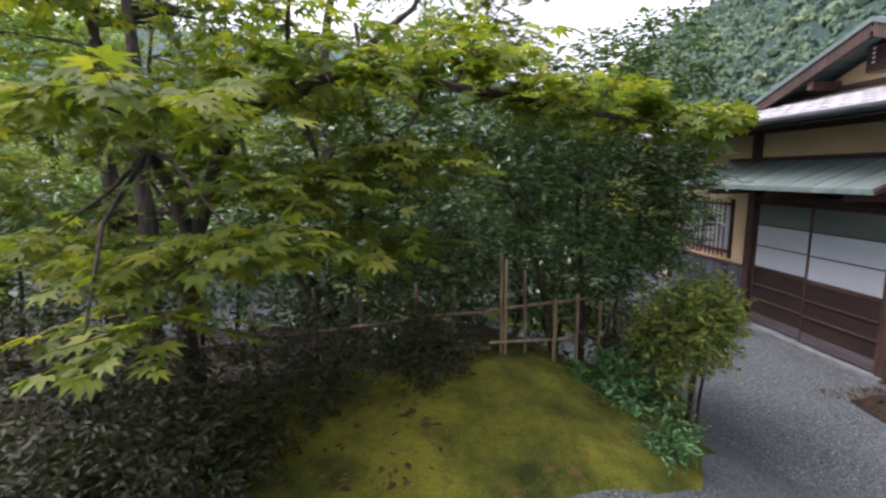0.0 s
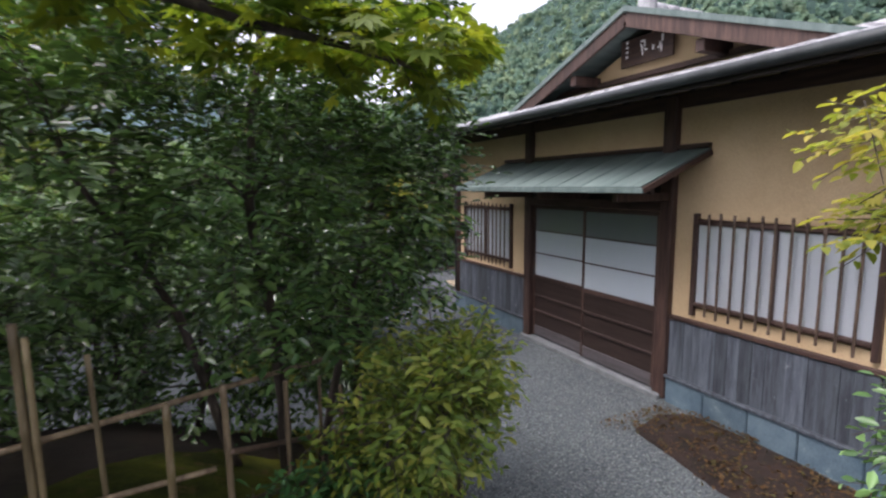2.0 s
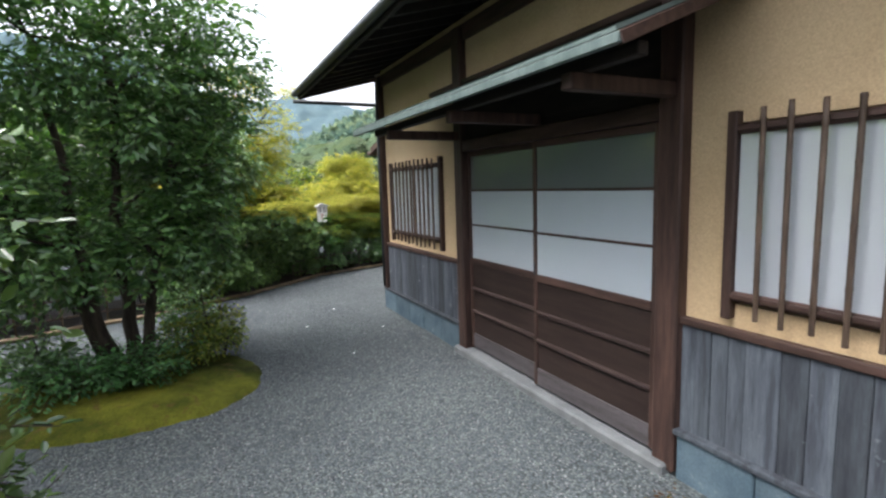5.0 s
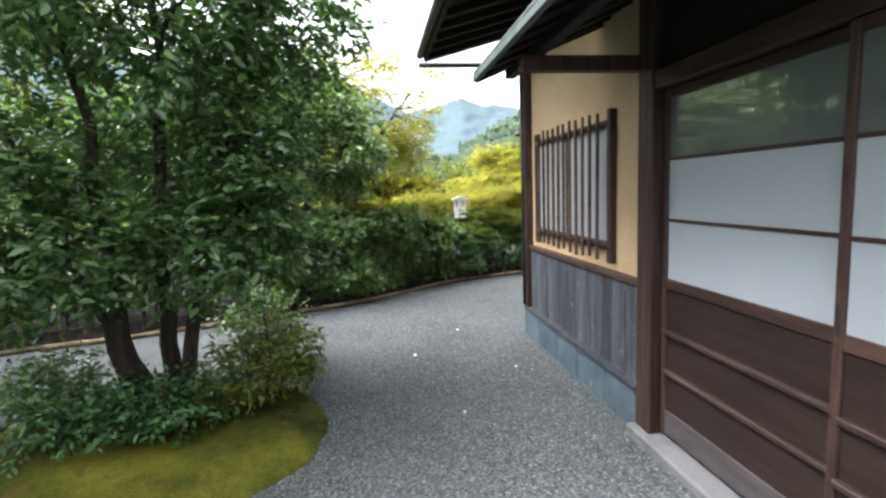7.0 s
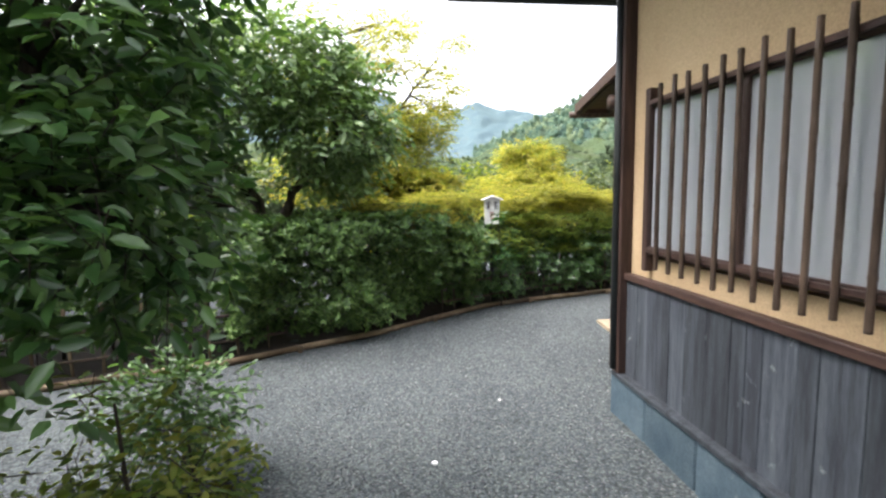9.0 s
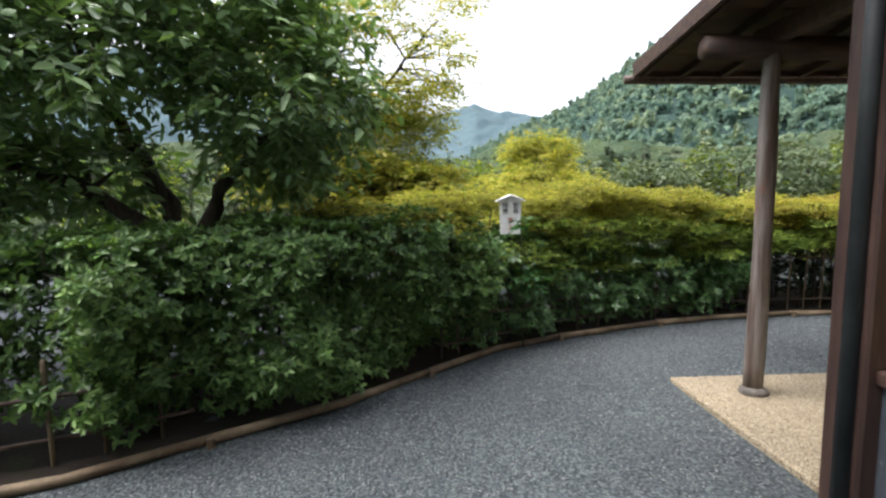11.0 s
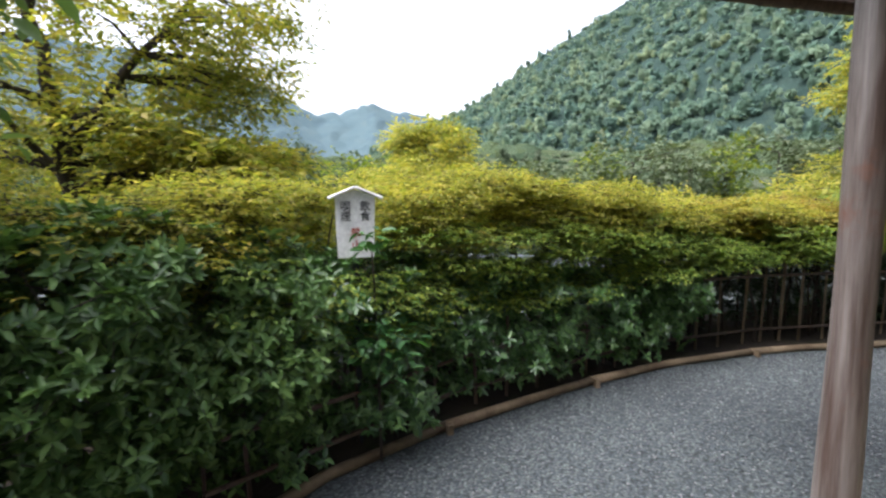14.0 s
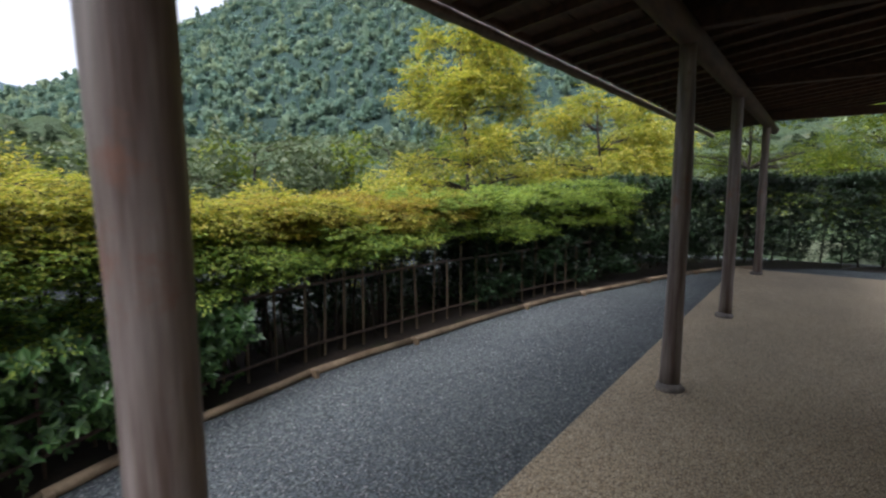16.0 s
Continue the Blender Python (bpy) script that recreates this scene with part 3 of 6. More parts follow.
# stone plinth blocks, weathered boards and trims
rng = random.Random(11)
plinth = tagged(new("plinth"), "blue-grey stone plinth blocks under the house wall", "plinth", kind="structure")
for a0, a1 in ((-1.6, 4.68), (7.12, 9.235)):
    y = a1
    while y > a0 + 0.05:
        w = min(0.42 + rng.uniform(-0.03, 0.03), y - a0)
        j = rng.uniform(0, 0.008)
        part("block", box(FX - 0.055 - j, FX + 0.15, y - w + 0.004, y - 0.004, -0.1, 0.245 + rng.uniform(-0.004, 0.004), 0.008), M_BASE, plinth)
        y -= w
dado = tagged(new("board_dado"), "weathered grey vertical boards along the lower wall", "boarding", kind="structure")
for a0, a1 in ((-1.6, 4.69), (7.115, 9.13)):
    y = a1
    while y > a0 + 0.03:
        w = min(rng.choice((0.085, 0.11, 0.13, 0.16)), y - a0)
        j = rng.uniform(0, 0.006)
        part("board", box(FX - 0.022 - j, FX + 0.004, y - w + 0.0015, y - 0.0015, 0.27, 0.85, 0.002), M_GREYBOARD, dado)
        y -= w
    part("top_rail", box(FX - 0.045, FX + 0.004, a0, a1, 0.845, 0.885, 0.005), M_WOODY, dado, "dark brown rail on top of the boards")
    part("bottom_rail", box(FX - 0.075, FX + 0.004, a0, a1 + (0.07 if a1 > 9 else 0), 0.247, 0.275, 0.004), M_GREYBOARD, dado, "grey ledge under the boards")
posts = []
for (a, b, nm) in ((4.685, 4.825, "post"), (6.965, 7.105, "post"), (9.12, 9.235, "post")):
    posts.append(part("house_post", box(FX - 0.075, FX + 0.05, a, b, 0.02 if b < 9 else 0.275, 2.98, 0.008), M_WOOD))
    tagged(posts[-1], "dark brown squared wooden house post", "post", "house posts")
tagged(part("head_beam", box(FX - 0.03, FX + 0.004, Y0, 9.12, 2.86, 3.0, 0.006), M_WOODY), "dark brown beam under the eaves", "beam", kind="structure")
part("drainpipe", tube([(FX - 0.08, 9.16, 0.3), (FX - 0.08, 9.16, 2.8)], [0.022, 0.022], 10), M_GUTTER, None, smooth=True)
tagged(bpy.data.objects["drainpipe"], "thin dark drainpipe at the corner of the house", "drainpipe")
part("door_sill", box(FX - 0.12, FX + 0.1, 4.72, 7.13, -0.06, 0.06, 0.012), M_SILL)
tagged(bpy.data.objects["door_sill"], "pale granite sill in front of the sliding doors", "sill", kind="structure")


def sliding_door(y0, y1, x):
    """A sliding door: stiles, rails, three frosted lights, and ribbed wooden panel below."""
    d = tagged(new("sliding_door"), "closed wooden sliding door with frosted lights over brown panels", "door", "entrance doors")
    s = 0.035
    part("stile", box(x, x + 0.035, y0, y0 + s, 0.08, DZ - 0.03, 0.004), M_WOOD, d)
    stile = part("stile", box(x, x + 0.035, y1 - s, y1, 0.08, DZ - 0.03, 0.004), M_WOOD, d)
    for z0, z1 in ((DZ - 0.075, DZ - 0.03), (0.875, 0.93)):
        part("rail", box(x + 0.002, x + 0.033, y0 + s, y1 - s, z0, z1, 0.003), M_WOODY, d)
    for i, z in enumerate((1.235, 1.545)):
        part("glazing_bar", box(x + 0.006, x + 0.03, y0 + s, y1 - s, z - 0.008, z + 0.008, 0.002), M_WOODY, d)
    for z0, z1 in ((0.93, 1.227), (1.243, 1.537), (1.553, DZ - 0.075)):
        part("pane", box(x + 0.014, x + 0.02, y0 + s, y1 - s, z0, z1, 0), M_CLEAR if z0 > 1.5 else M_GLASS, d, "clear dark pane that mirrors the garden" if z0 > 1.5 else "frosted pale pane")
    panel = part("panel", box(x + 0.014, x + 0.024, y0 + s, y1 - s, 0.215, 0.875, 0), M_PANEL, d)
    for z in (0.43, 0.645):
        part("ledge", box(x - 0.010, x + 0.02, y0 + s - 0.004, y1 - s + 0.004, z - 0.013, z + 0.013, 0.005), M_LEDGE, panel)
    part("door_pull", box(x - 0.004, x + 0.001, y1 - 0.026, y1 - 0.010, 0.92, 1.02, 0.002), M_INK, stile, "dark recessed door pull")
    part("bottom_board", box(x + 0.004, x + 0.03, y0 + s, y1 - s, 0.085, 0.215, 0.003), M_LOWBOARD, d, "weathered grey bottom board")
    return d


sliding_door(4.83, 5.93, FX - 0.055)
sliding_door(5.90, 6.96, FX - 0.012)
tagged(part("door_head", box(FX - 0.065, FX + 0.05, 4.826, 6.964, DZ - 0.025, DZ + 0.07, 0.006), M_WOODY), "dark lintel above the sliding doors", "lintel", kind="structure")
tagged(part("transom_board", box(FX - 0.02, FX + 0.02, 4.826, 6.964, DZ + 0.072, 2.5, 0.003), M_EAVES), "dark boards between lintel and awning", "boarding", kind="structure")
tagged(part("inner_wall", box(FX + 0.35, FX + 0.4, 2.5, 9.0, 0.1, 2.9, 0), M_PLASTER), "plain inner wall behind doors and windows", "wall", kind="structure")


def barred_window(y0, y1, bars, name):
    """A window behind bamboo bars that stick out past a dark frame."""
    w = tagged(new(name), "window with pale panes behind upright bamboo bars", "window", "barred windows", kind="structure")
    for a, b in ((y0, y0 + 0.045), (y1 - 0.045, y1)):
        part("frame_side", box(FX - 0.046, FX + 0.05, a, b, WZ0 - 0.07, WZ1 + 0.05, 0.005), M_WOOD, w)
    for z in (WZ0 + 0.02, WZ1 - 0.055):
        part("frame_rail", box(FX - 0.036, FX + 0.05, y0 + 0.046, y1 - 0.046, z, z + 0.045, 0.004), M_WOODY, w)
    for z in (WZ0 + 0.045, WZ1 - 0.03):
        part("bar_rail", box(FX - 0.052, FX - 0.037, y0 + 0.047, y1 - 0.05, z - 0.012, z + 0.012, 0.003), M_WOODY, w)
    ym = (y0 + y1) / 2
    part("mullion", box(FX - 0.034, FX + 0.004, ym - 0.018, ym + 0.018, WZ0 + 0.05, WZ1 - 0.05, 0.003), M_WOOD, w)
    for a, b in ((y0 + 0.05, ym - 0.018), (ym + 0.018, y1 - 0.05)):
        part("pane", box(FX - 0.018, FX - 0.012, a, b, WZ0 + 0.065, WZ1 - 0.055, 0), M_WGLASS, w, "pale blue-grey pane")
    rr = random.Random(int(y0 * 10))
    for i in range(bars):
        y = y0 + 0.04 + (y1 - y0 - 0.08) * (i + 1) / (bars + 1) - 0.018 + rr.uniform(-0.006, 0.006)
        part("bamboo_bar", bamboo_pole((FX - 0.063, y, WZ0 - 0.055 + rr.uniform(-0.015, 0.01)), (FX - 0.063, y + rr.uniform(-0.006, 0.006), WZ1 + 0.045 + rr.uniform(-0.01, 0.015)), 0.012, 4, rr),
             M_BAMBOO_DARK, w, smooth=True)


barred_window(*WIN[0], 11, "window_1")
barred_window(*WIN[1], 11, "window_2")

# awning over the door
aw = tagged(new("awning"), "green copper awning on dark wooden brackets over the doors", "awning")
AY0, AY1, AXF, AZF, AZB = 4.35, 7.66, 4.49, 2.13, 2.47
n = 9
for i in range(n):
    a, b = AY0 + (AY1 - AY0) * i / n, AY0 + (AY1 - AY0) * (i + 1) / n
    bm = bmesh.new()
    prof = [(a + 0.004, 0.0), (a + 0.004, 0.017), (a + 0.014, 0.012), (b, 0.012), (b, 0.0)]
    q = [[bm.verts.new((x, y, z + dz)) for (y, dz) in prof] for (x, z) in ((AXF - 0.01, AZF), (FX - 0.005, AZB))]
    for k in range(5):
        bm.faces.new((q[0][k], q[0][(k + 1) % 5], q[1][(k + 1) % 5], q[1][k]))
    bm.faces.new(q[0])
    bm.faces.new(list(reversed(q[1])))
    part("copper_sheet", bm, M_COPPER, aw)
part("fascia", box(AXF - 0.012, AXF + 0.02, AY0 - 0.01, AY1 + 0.01, AZF - 0.045, AZF - 0.003, 0.004), M_COPPER, aw, "green copper edge strip")
for y in (AY0, AY1):
    part("bargeboard", beam((AXF, y, AZF - 0.028), (FX - 0.01, y, AZB - 0.028), 0.03, 0.05), M_WOODY, aw)
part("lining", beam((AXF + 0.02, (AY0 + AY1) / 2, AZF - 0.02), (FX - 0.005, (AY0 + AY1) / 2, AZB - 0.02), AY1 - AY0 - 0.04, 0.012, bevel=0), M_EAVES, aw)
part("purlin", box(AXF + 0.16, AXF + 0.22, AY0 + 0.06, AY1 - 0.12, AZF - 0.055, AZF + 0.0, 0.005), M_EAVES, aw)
part("wall_plate", box(FX - 0.05, FX + 0.0, AY0, AY1, AZB + 0.012, AZB + 0.055, 0.006), M_WOODY, aw, "dark wooden moulding above the copper")
for y in (4.755, 5.9, 7.035):
    part("bracket", box(AXF + 0.1, FX - 0.02, y - 0.035, y + 0.035, AZF - 0.13, AZF - 0.055, 0.006), M_WOOD, aw)
for i in range(13):
    y = AY0 + 0.12 + (AY1 - AY0 - 0.24) * i / 12
    part("batten", beam((AXF + 0.03, y, AZF - 0.03), (FX - 0.02, y, AZB - 0.035), 0.03, 0.022, bevel=0), M_EAVES, aw)

# main eaves, tiled pent roof and gable
EX, EZ, RS = 4.47, 2.87, 0.28
NY = 10.15
XT = 6.0
roof = tagged(new("tiled_roof"), "low grey tiled roof with dark eaves over the house", "roof", kind="structure")


def roof_z(x):
    return EZ + (x - EX) * RS


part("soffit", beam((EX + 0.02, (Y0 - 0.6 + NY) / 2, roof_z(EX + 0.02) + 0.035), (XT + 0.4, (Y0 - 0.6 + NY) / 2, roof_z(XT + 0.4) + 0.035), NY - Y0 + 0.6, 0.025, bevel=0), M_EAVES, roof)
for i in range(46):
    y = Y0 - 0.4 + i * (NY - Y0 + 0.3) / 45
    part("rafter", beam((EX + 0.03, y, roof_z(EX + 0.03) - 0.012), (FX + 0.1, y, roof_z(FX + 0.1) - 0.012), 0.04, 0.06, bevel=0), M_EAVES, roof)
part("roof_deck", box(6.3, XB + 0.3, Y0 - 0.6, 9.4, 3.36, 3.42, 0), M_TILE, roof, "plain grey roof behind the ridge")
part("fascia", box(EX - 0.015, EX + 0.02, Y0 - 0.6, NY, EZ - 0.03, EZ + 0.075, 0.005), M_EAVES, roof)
part("bargeboard", beam((EX - 0.01, NY + 0.015, EZ + 0.02), (XT + 0.5, NY + 0.015, roof_z(XT + 0.5) + 0.02), 0.03, 0.12), M_WOODY, roof)
g = tube([(EX - 0.05, Y0 - 0.6, EZ + 0.055), (EX - 0.05, NY + 0.02, EZ + 0.035)], [0.042, 0.042], 12)
part("gutter", g, M_GUTTER, roof, "dark half-round gutter", smooth=True)
part("gutter", tube([(EX - 0.06, NY + 0.09, EZ - 0.05), (XB + 0.3, NY + 0.09, EZ - 0.055)], [0.03, 0.03], 8), M_GUTTER, roof, smooth=True)
# tiles: one curved tile, laid in courses
def tile_mesh():
    bm = bmesh.new()
    W, L, seg = 0.268, 0.30, 8
    rows = []
    for x, dz in ((0.0, 0.0), (0.0, 0.016), (L, 0.010)):
        row = []
        for k in range(seg + 1):
            t = k / seg
            z = 0.011 * math.cos(2 * math.pi * t)
            row.append(bm.verts.new((x, t * W, z + dz)))
        rows.append(row)
    for a, b in zip(rows, rows[1:]):
        for k in range(seg):
            bm.faces.new((a[k], b[k], b[k + 1], a[k + 1]))
    me = bpy.data.meshes.new("tile")
    bm.to_mesh(me)
    bm.free()
    me.materials.append(M_TILE)
    return me


TILE = tile_mesh()
slope = math.atan(RS)
courses = int((XT - EX + 0.05) / (0.27 * math.cos(slope))) + 3
rest_v, rest_f = [], []
tv = np.array([v.co[:] for v in TILE.vertices])
tf = np.array([p.vertices[:] for p in TILE.polygons])
near_tiles = 0
for j in range(courses):
    for i in range(52):
        y = NY - 0.27 - i * 0.268
        x = EX + 0.01 + j * 0.27 * math.cos(slope)
        z = roof_z(x) + 0.065
        m = Matrix.Translation((x, y, z)) @ Matrix.Rotation(-slope, 4, "Y")
        if 1.0 < y < 10.2 and near_tiles < 290:
            o = new("tile", TILE)
            o.parent = roof
            o.matrix_basis = m
            near_tiles += 1
        else:
            mm = np.array(m)
            rest_f.append(tf + len(rest_v) * len(tv))
            rest_v.append(tv @ mm[:3, :3].T + mm[:3, 3])
if rest_v:
    me = mesh_from_arrays("tiles", np.concatenate(rest_v), np.concatenate(rest_f).ravel(), np.full(sum(len(f) for f in rest_f), 4))
    tagged(link("tiles", me, M_TILE, roof), kind="stuff")
# gable above the pent roof
GY, GZ, GS = 5.63, 4.02, 0.375
gable = tagged(new("gable_roof"), "upper gable with plaster wall, dark bargeboards and ridge tiles", "roof", kind="structure")
bm = bmesh.new()
half = 2.1
front = [bm.verts.new((XT, y, z)) for y, z in ((GY - half, GZ - half * GS - 0.1), (GY + half, GZ - half * GS - 0.1), (GY, GZ - 0.1))]
back = [bm.verts.new((XB, v.co.y, v.co.z)) for v in front]
bm.faces.new(front[::-1])
bm.faces.new(back)
for a, b in ((0, 1), (1, 2), (2, 0)):
    bm.faces.new((front[a], front[b], back[b], back[a]))
part("gable_wall", bm, M_PLASTER, gable)
bm = box(XT + 0.0, XB, GY - half, GY + half, 2.98, GZ - half * GS - 0.102, 0)
part("gable_wall", bm, M_PLASTER, gable)
for sgn in (-1, 1):
    e = 2.55
    a, b = (XT - 0.46, GY, GZ - 0.05), (XT - 0.46, GY + sgn * e, GZ - 0.05 - e * GS)
    part("bargeboard", beam(a, b, 0.035, 0.17), M_WOOD, gable)
    bm = bmesh.new()
    vs = []
    for x in (XT - 0.5, XB + 0.4):
        for t in (0.0, 1.0):
            for dz in (0.0, 0.06):
                vs.append(bm.verts.new((x, GY + sgn * e * t, GZ + 0.02 + dz - e * GS * t)))
    for f in ((0, 1, 3, 2), (4, 6, 7, 5), (0, 4, 5, 1), (2, 3, 7, 6), (1, 5, 7, 3), (0, 2, 6, 4)):
        bm.faces.new([vs[k] for k in f])
    bmesh.ops.recalc_face_normals(bm, faces=bm.faces)
    part("roof_slope", bm, M_COPPER, gable, "greenish roof sheet above the gable")
for i in range(21):
    x = XT - 0.1 + i * 0.2
    part("ridge_tile", tube([(x, GY, GZ + 0.10), (x + 0.19, GY, GZ + 0.10)], [0.075, 0.085], 8), M_TILE, gable, smooth=True)
part("ridge_end", box(XT - 0.2, XT - 0.1, GY - 0.12, GY + 0.12, GZ + 0.03, GZ + 0.25, 0.03), M_TILE, gable, "grey ridge end tile")
for y in (GY - 0.9, GY + 0.9):
    part("purlin", box(XT - 0.42, XT + 0.1, y - 0.05, y + 0.05, GZ - 0.9 * GS - 0.27, GZ - 0.9 * GS - 0.15, 0.006), M_WOOD, gable)
part("tie_beam", box(XT - 0.06, XT - 0.004, GY - half + 0.3, GY + half - 0.3, 3.40, 3.46, 0.006), M_WOODY, gable)

# name board under the gable: brush marks that cannot be read stay plain strokes
plq = tagged(new("name_board"), "dark wooden name board with pale brush strokes under the gable", "sign")
PY0, PY1, PZ0, PZ1, PX = 5.30, 6.05, 3.55, 3.86, XT - 0.1
name_plate = part("board", box(PX, PX + 0.035, PY0, PY1, PZ0, PZ1, 0.006), M_PLATE, plq)
rr = random.Random(4)
for (yc, zc, s) in ((5.52, 3.74, 0.085), (5.72, 3.72, 0.075)):
    for k in range(6):
        dy, dz = rr.uniform(-s, s), rr.uniform(-s, s)
        a = rr.choice((0.2, 1.2, 1.57, 0.0))
        l = rr.uniform(0.5, 1.0) * s
        part("stroke", beam((PX - 0.003, yc + dy - l / 2 * math.cos(a), zc + dz - l / 2 * math.sin(a)), (PX - 0.003, yc + dy + l / 2 * math.cos(a), zc + dz + l / 2 * math.sin(a)), 0.006, 0.016, bevel=0), M_WHITE, name_plate)
for k in range(4):
    part("stroke", beam((PX - 0.003, 5.93, 3.83 - 0.055 * k), (PX - 0.003, 5.965, 3.82 - 0.055 * k), 0.006, 0.02, bevel=0), M_WHITE, name_plate)

# ---- open shelter ----
A0 = radians(-4.4)
SX, SY, SZ = 6.06, 11.25, 0.04


def sh(u, v, z):
    """A point of the shelter: u along its front, v inwards."""
    return (SX + u * math.cos(A0) + v * math.sin(A0), SY + u * math.sin(A0) - v * math.cos(A0), z)


def sh_box(u0, u1, v0, v1, z0, z1, bevel=0.004, bm=None):
    b2 = box(u0, u1, -v1, -v0, z0, z1, bevel)
    bmesh.ops.transform(b2, matrix=Matrix.Translation((SX, SY, 0)) @ Matrix.Rotation(A0, 4, "Z"), verts=b2.verts)
    return b2


tagged(part("shelter_floor", sh_box(0, 9.05, 0, 2.3, -0.1, SZ, 0.01), M_FLOOR), "tan washed-gravel floor of the open shelter", "floor", kind="structure")
tagged(part("shelter_floor", sh_box(4.2, 9.05, 2.3, 6.0, -0.1, SZ - 0.002, 0.01), M_FLOOR), "tan washed-gravel floor of the open shelter", "floor", kind="structure")
sroof = tagged(new("shelter_roof"), "low dark roof of boards and rafters over the shelter", "roof", kind="structure")
RZ, RR = 2.25, 0.13
UE0, UE1, VE = -0.08, 9.75, -0.55


def rz(v):
    return RZ + (v - VE) * RR


bm = beam(sh((UE0 + UE1) / 2, VE, rz(VE) + 0.05), sh((UE0 + UE1) / 2, 2.35, rz(2.35) + 0.05), UE1 - UE0, 0.03, bevel=0)
part("bark_roofing", bm, M_BARKROOF, sroof)
for k in range(9):
    v0, v1 = VE + k * 0.32, VE + (k + 1) * 0.32 - 0.012
    part("roof_board", beam(sh((UE0 + UE1) / 2, v0, rz(v0) + 0.022), sh((UE0 + UE1) / 2, v1, rz(v1) + 0.022), UE1 - UE0 - 0.02, 0.016, bevel=0), M_ROOFWOOD, sroof)
for i in range(32):
    u = UE0 + 0.05 + (UE1 - UE0 - 0.1) * i / 31
    part("rafter", beam(sh(u, VE + 0.02, rz(VE + 0.02) - 0.013), sh(u, 2.3, rz(2.3) - 0.013), 0.045, 0.05, bevel=0), M_ROOFWOOD, sroof)
part("eave_board", beam(sh(UE0, VE, RZ + 0.02), sh(UE1, VE, RZ + 0.02), 0.03, 0.09), M_ROOFWOOD, sroof)
for u in (UE0, UE1):
    part("end_board", beam(sh(u, VE, rz(VE) + 0.02), sh(u, 2.3, rz(2.3) + 0.02), 0.03, 0.11), M_ROOFWOOD, sroof)
rr = random.Random(21)
part("gutter", bamboo_pole(sh(UE0 - 0.05, VE - 0.06, RZ - 0.03), sh(UE1 + 0.35, VE - 0.06, RZ - 0.06), 0.035, 24, rr), M_BAMBOO_DARK, sroof, "dark bamboo gutter", smooth=True)
part("plate_beam", tube([sh(UE0 + 0.05, 0.32, 2.19), sh(3, 0.32, 2.2), sh(6, 0.325, 2.195), sh(UE1 - 0.05, 0.32, 2.19)], [0.07, 0.072, 0.07, 0.068], 10), M_ROOFWOOD, sroof, "round log beam on the posts", smooth=True)
for u in (0.39, 3.4, 5.6, 8.55):
    part("cross_beam", beam(sh(u, 0.2, 2.27), sh(u, 2.2, 2.27), 0.09, 0.11), M_ROOFWOOD, sroof)
for k, u in enumerate((0.39, 3.4, 5.6, 8.55)):
    x, y, _ = sh(u, 0.32, 0)
    rr = random.Random(50 + k)
    p = new("shelter_post")
    p.location = (x, y, SZ)
    tagged(p, "round peeled log post with grey and rusty bark patches", "post", "shelter posts")
    zs = np.linspace(0.035, 2.14, 14)
    part("shaft", tube([(0.008 * math.sin(2.1 * z + k), 0.008 * math.cos(1.7 * z + k), z) for z in zs], [0.058 - 0.004 * z + 0.003 * math.sin(5 * z + k) for z in zs], 18, None, 0.03, rr), M_POST, p, smooth=True)
    bm = bmesh.new()
    bmesh.ops.create_icosphere(bm, subdivisions=2, radius=1)
    for v in bm.verts:
        v.co = Vector((v.co.x * 0.092, v.co.y * 0.086, v.co.z * 0.045 + 0.012)) * (1 + 0.12 * noise.noise(v.co * 1.7 + Vector((k, 0, 0))))
    part("foot_stone", bm, M_STONE, p, "flat dark foot stone", smooth=True)

# ---- notice board in the hedge ----
nb = new("notice_board")
NX, NYY = 5.19, 12.36
nb.location = (NX, NYY, float(height(NX, NYY)))
nb.rotation_euler = (0, 0, radians(-3))
tagged(nb, "white roofed notice board with dark and red lettering on a post", "sign")
Z = 1.335 - float(height(NX, NYY))
bm = bmesh.new()
outline = [(-0.088, -0.345), (0.088, -0.345), (0.096, -0.05), (0.0, -0.012), (-0.096, -0.05)]
f = [bm.verts.new((x, -0.010, Z + z)) for x, z in outline]
b = [bm.verts.new((x, 0.010, Z + z)) for x, z in outline]
bm.faces.new(f)
bm.faces.new(b[::-1])
for k in range(5):
    bm.faces.new((f[k], b[k], b[(k + 1) % 5], f[(k + 1) % 5]))
notice_face = part("board", bm, M_WHITE, nb)
for s in (-1, 1):
    part("roof_strip", beam((0, -0.01, Z - 0.001), (s * 0.13, -0.01, Z - 0.055), 0.075, 0.014), M_WHITE, nb)
part("stake", box(-0.016, 0.016, 0.011, 0.037, 0.0, Z - 0.06, 0.003), M_GREYBOARD, nb)
for txt, x, z, mt in (("飲", 0.047, -0.095, M_INK), ("食", 0.047, -0.145, M_INK), ("喫", -0.047, -0.095, M_INK), ("煙", -0.047, -0.145, M_INK), ("禁", 0.0, -0.225, M_RED), ("止", 0.0, -0.285, M_RED)):
    cu = bpy.data.curves.new("letter", "FONT")
    cu.body, cu.size, cu.align_x, cu.align_y, cu.extrude = txt, 0.052, "CENTER", "CENTER", 0.001
    cu.materials.append(mt)
    o = new("letter", cu)
    o.parent = notice_face
    o.location = (x, -0.0125, Z + z)
    o.rotation_euler = (radians(90), 0, 0)

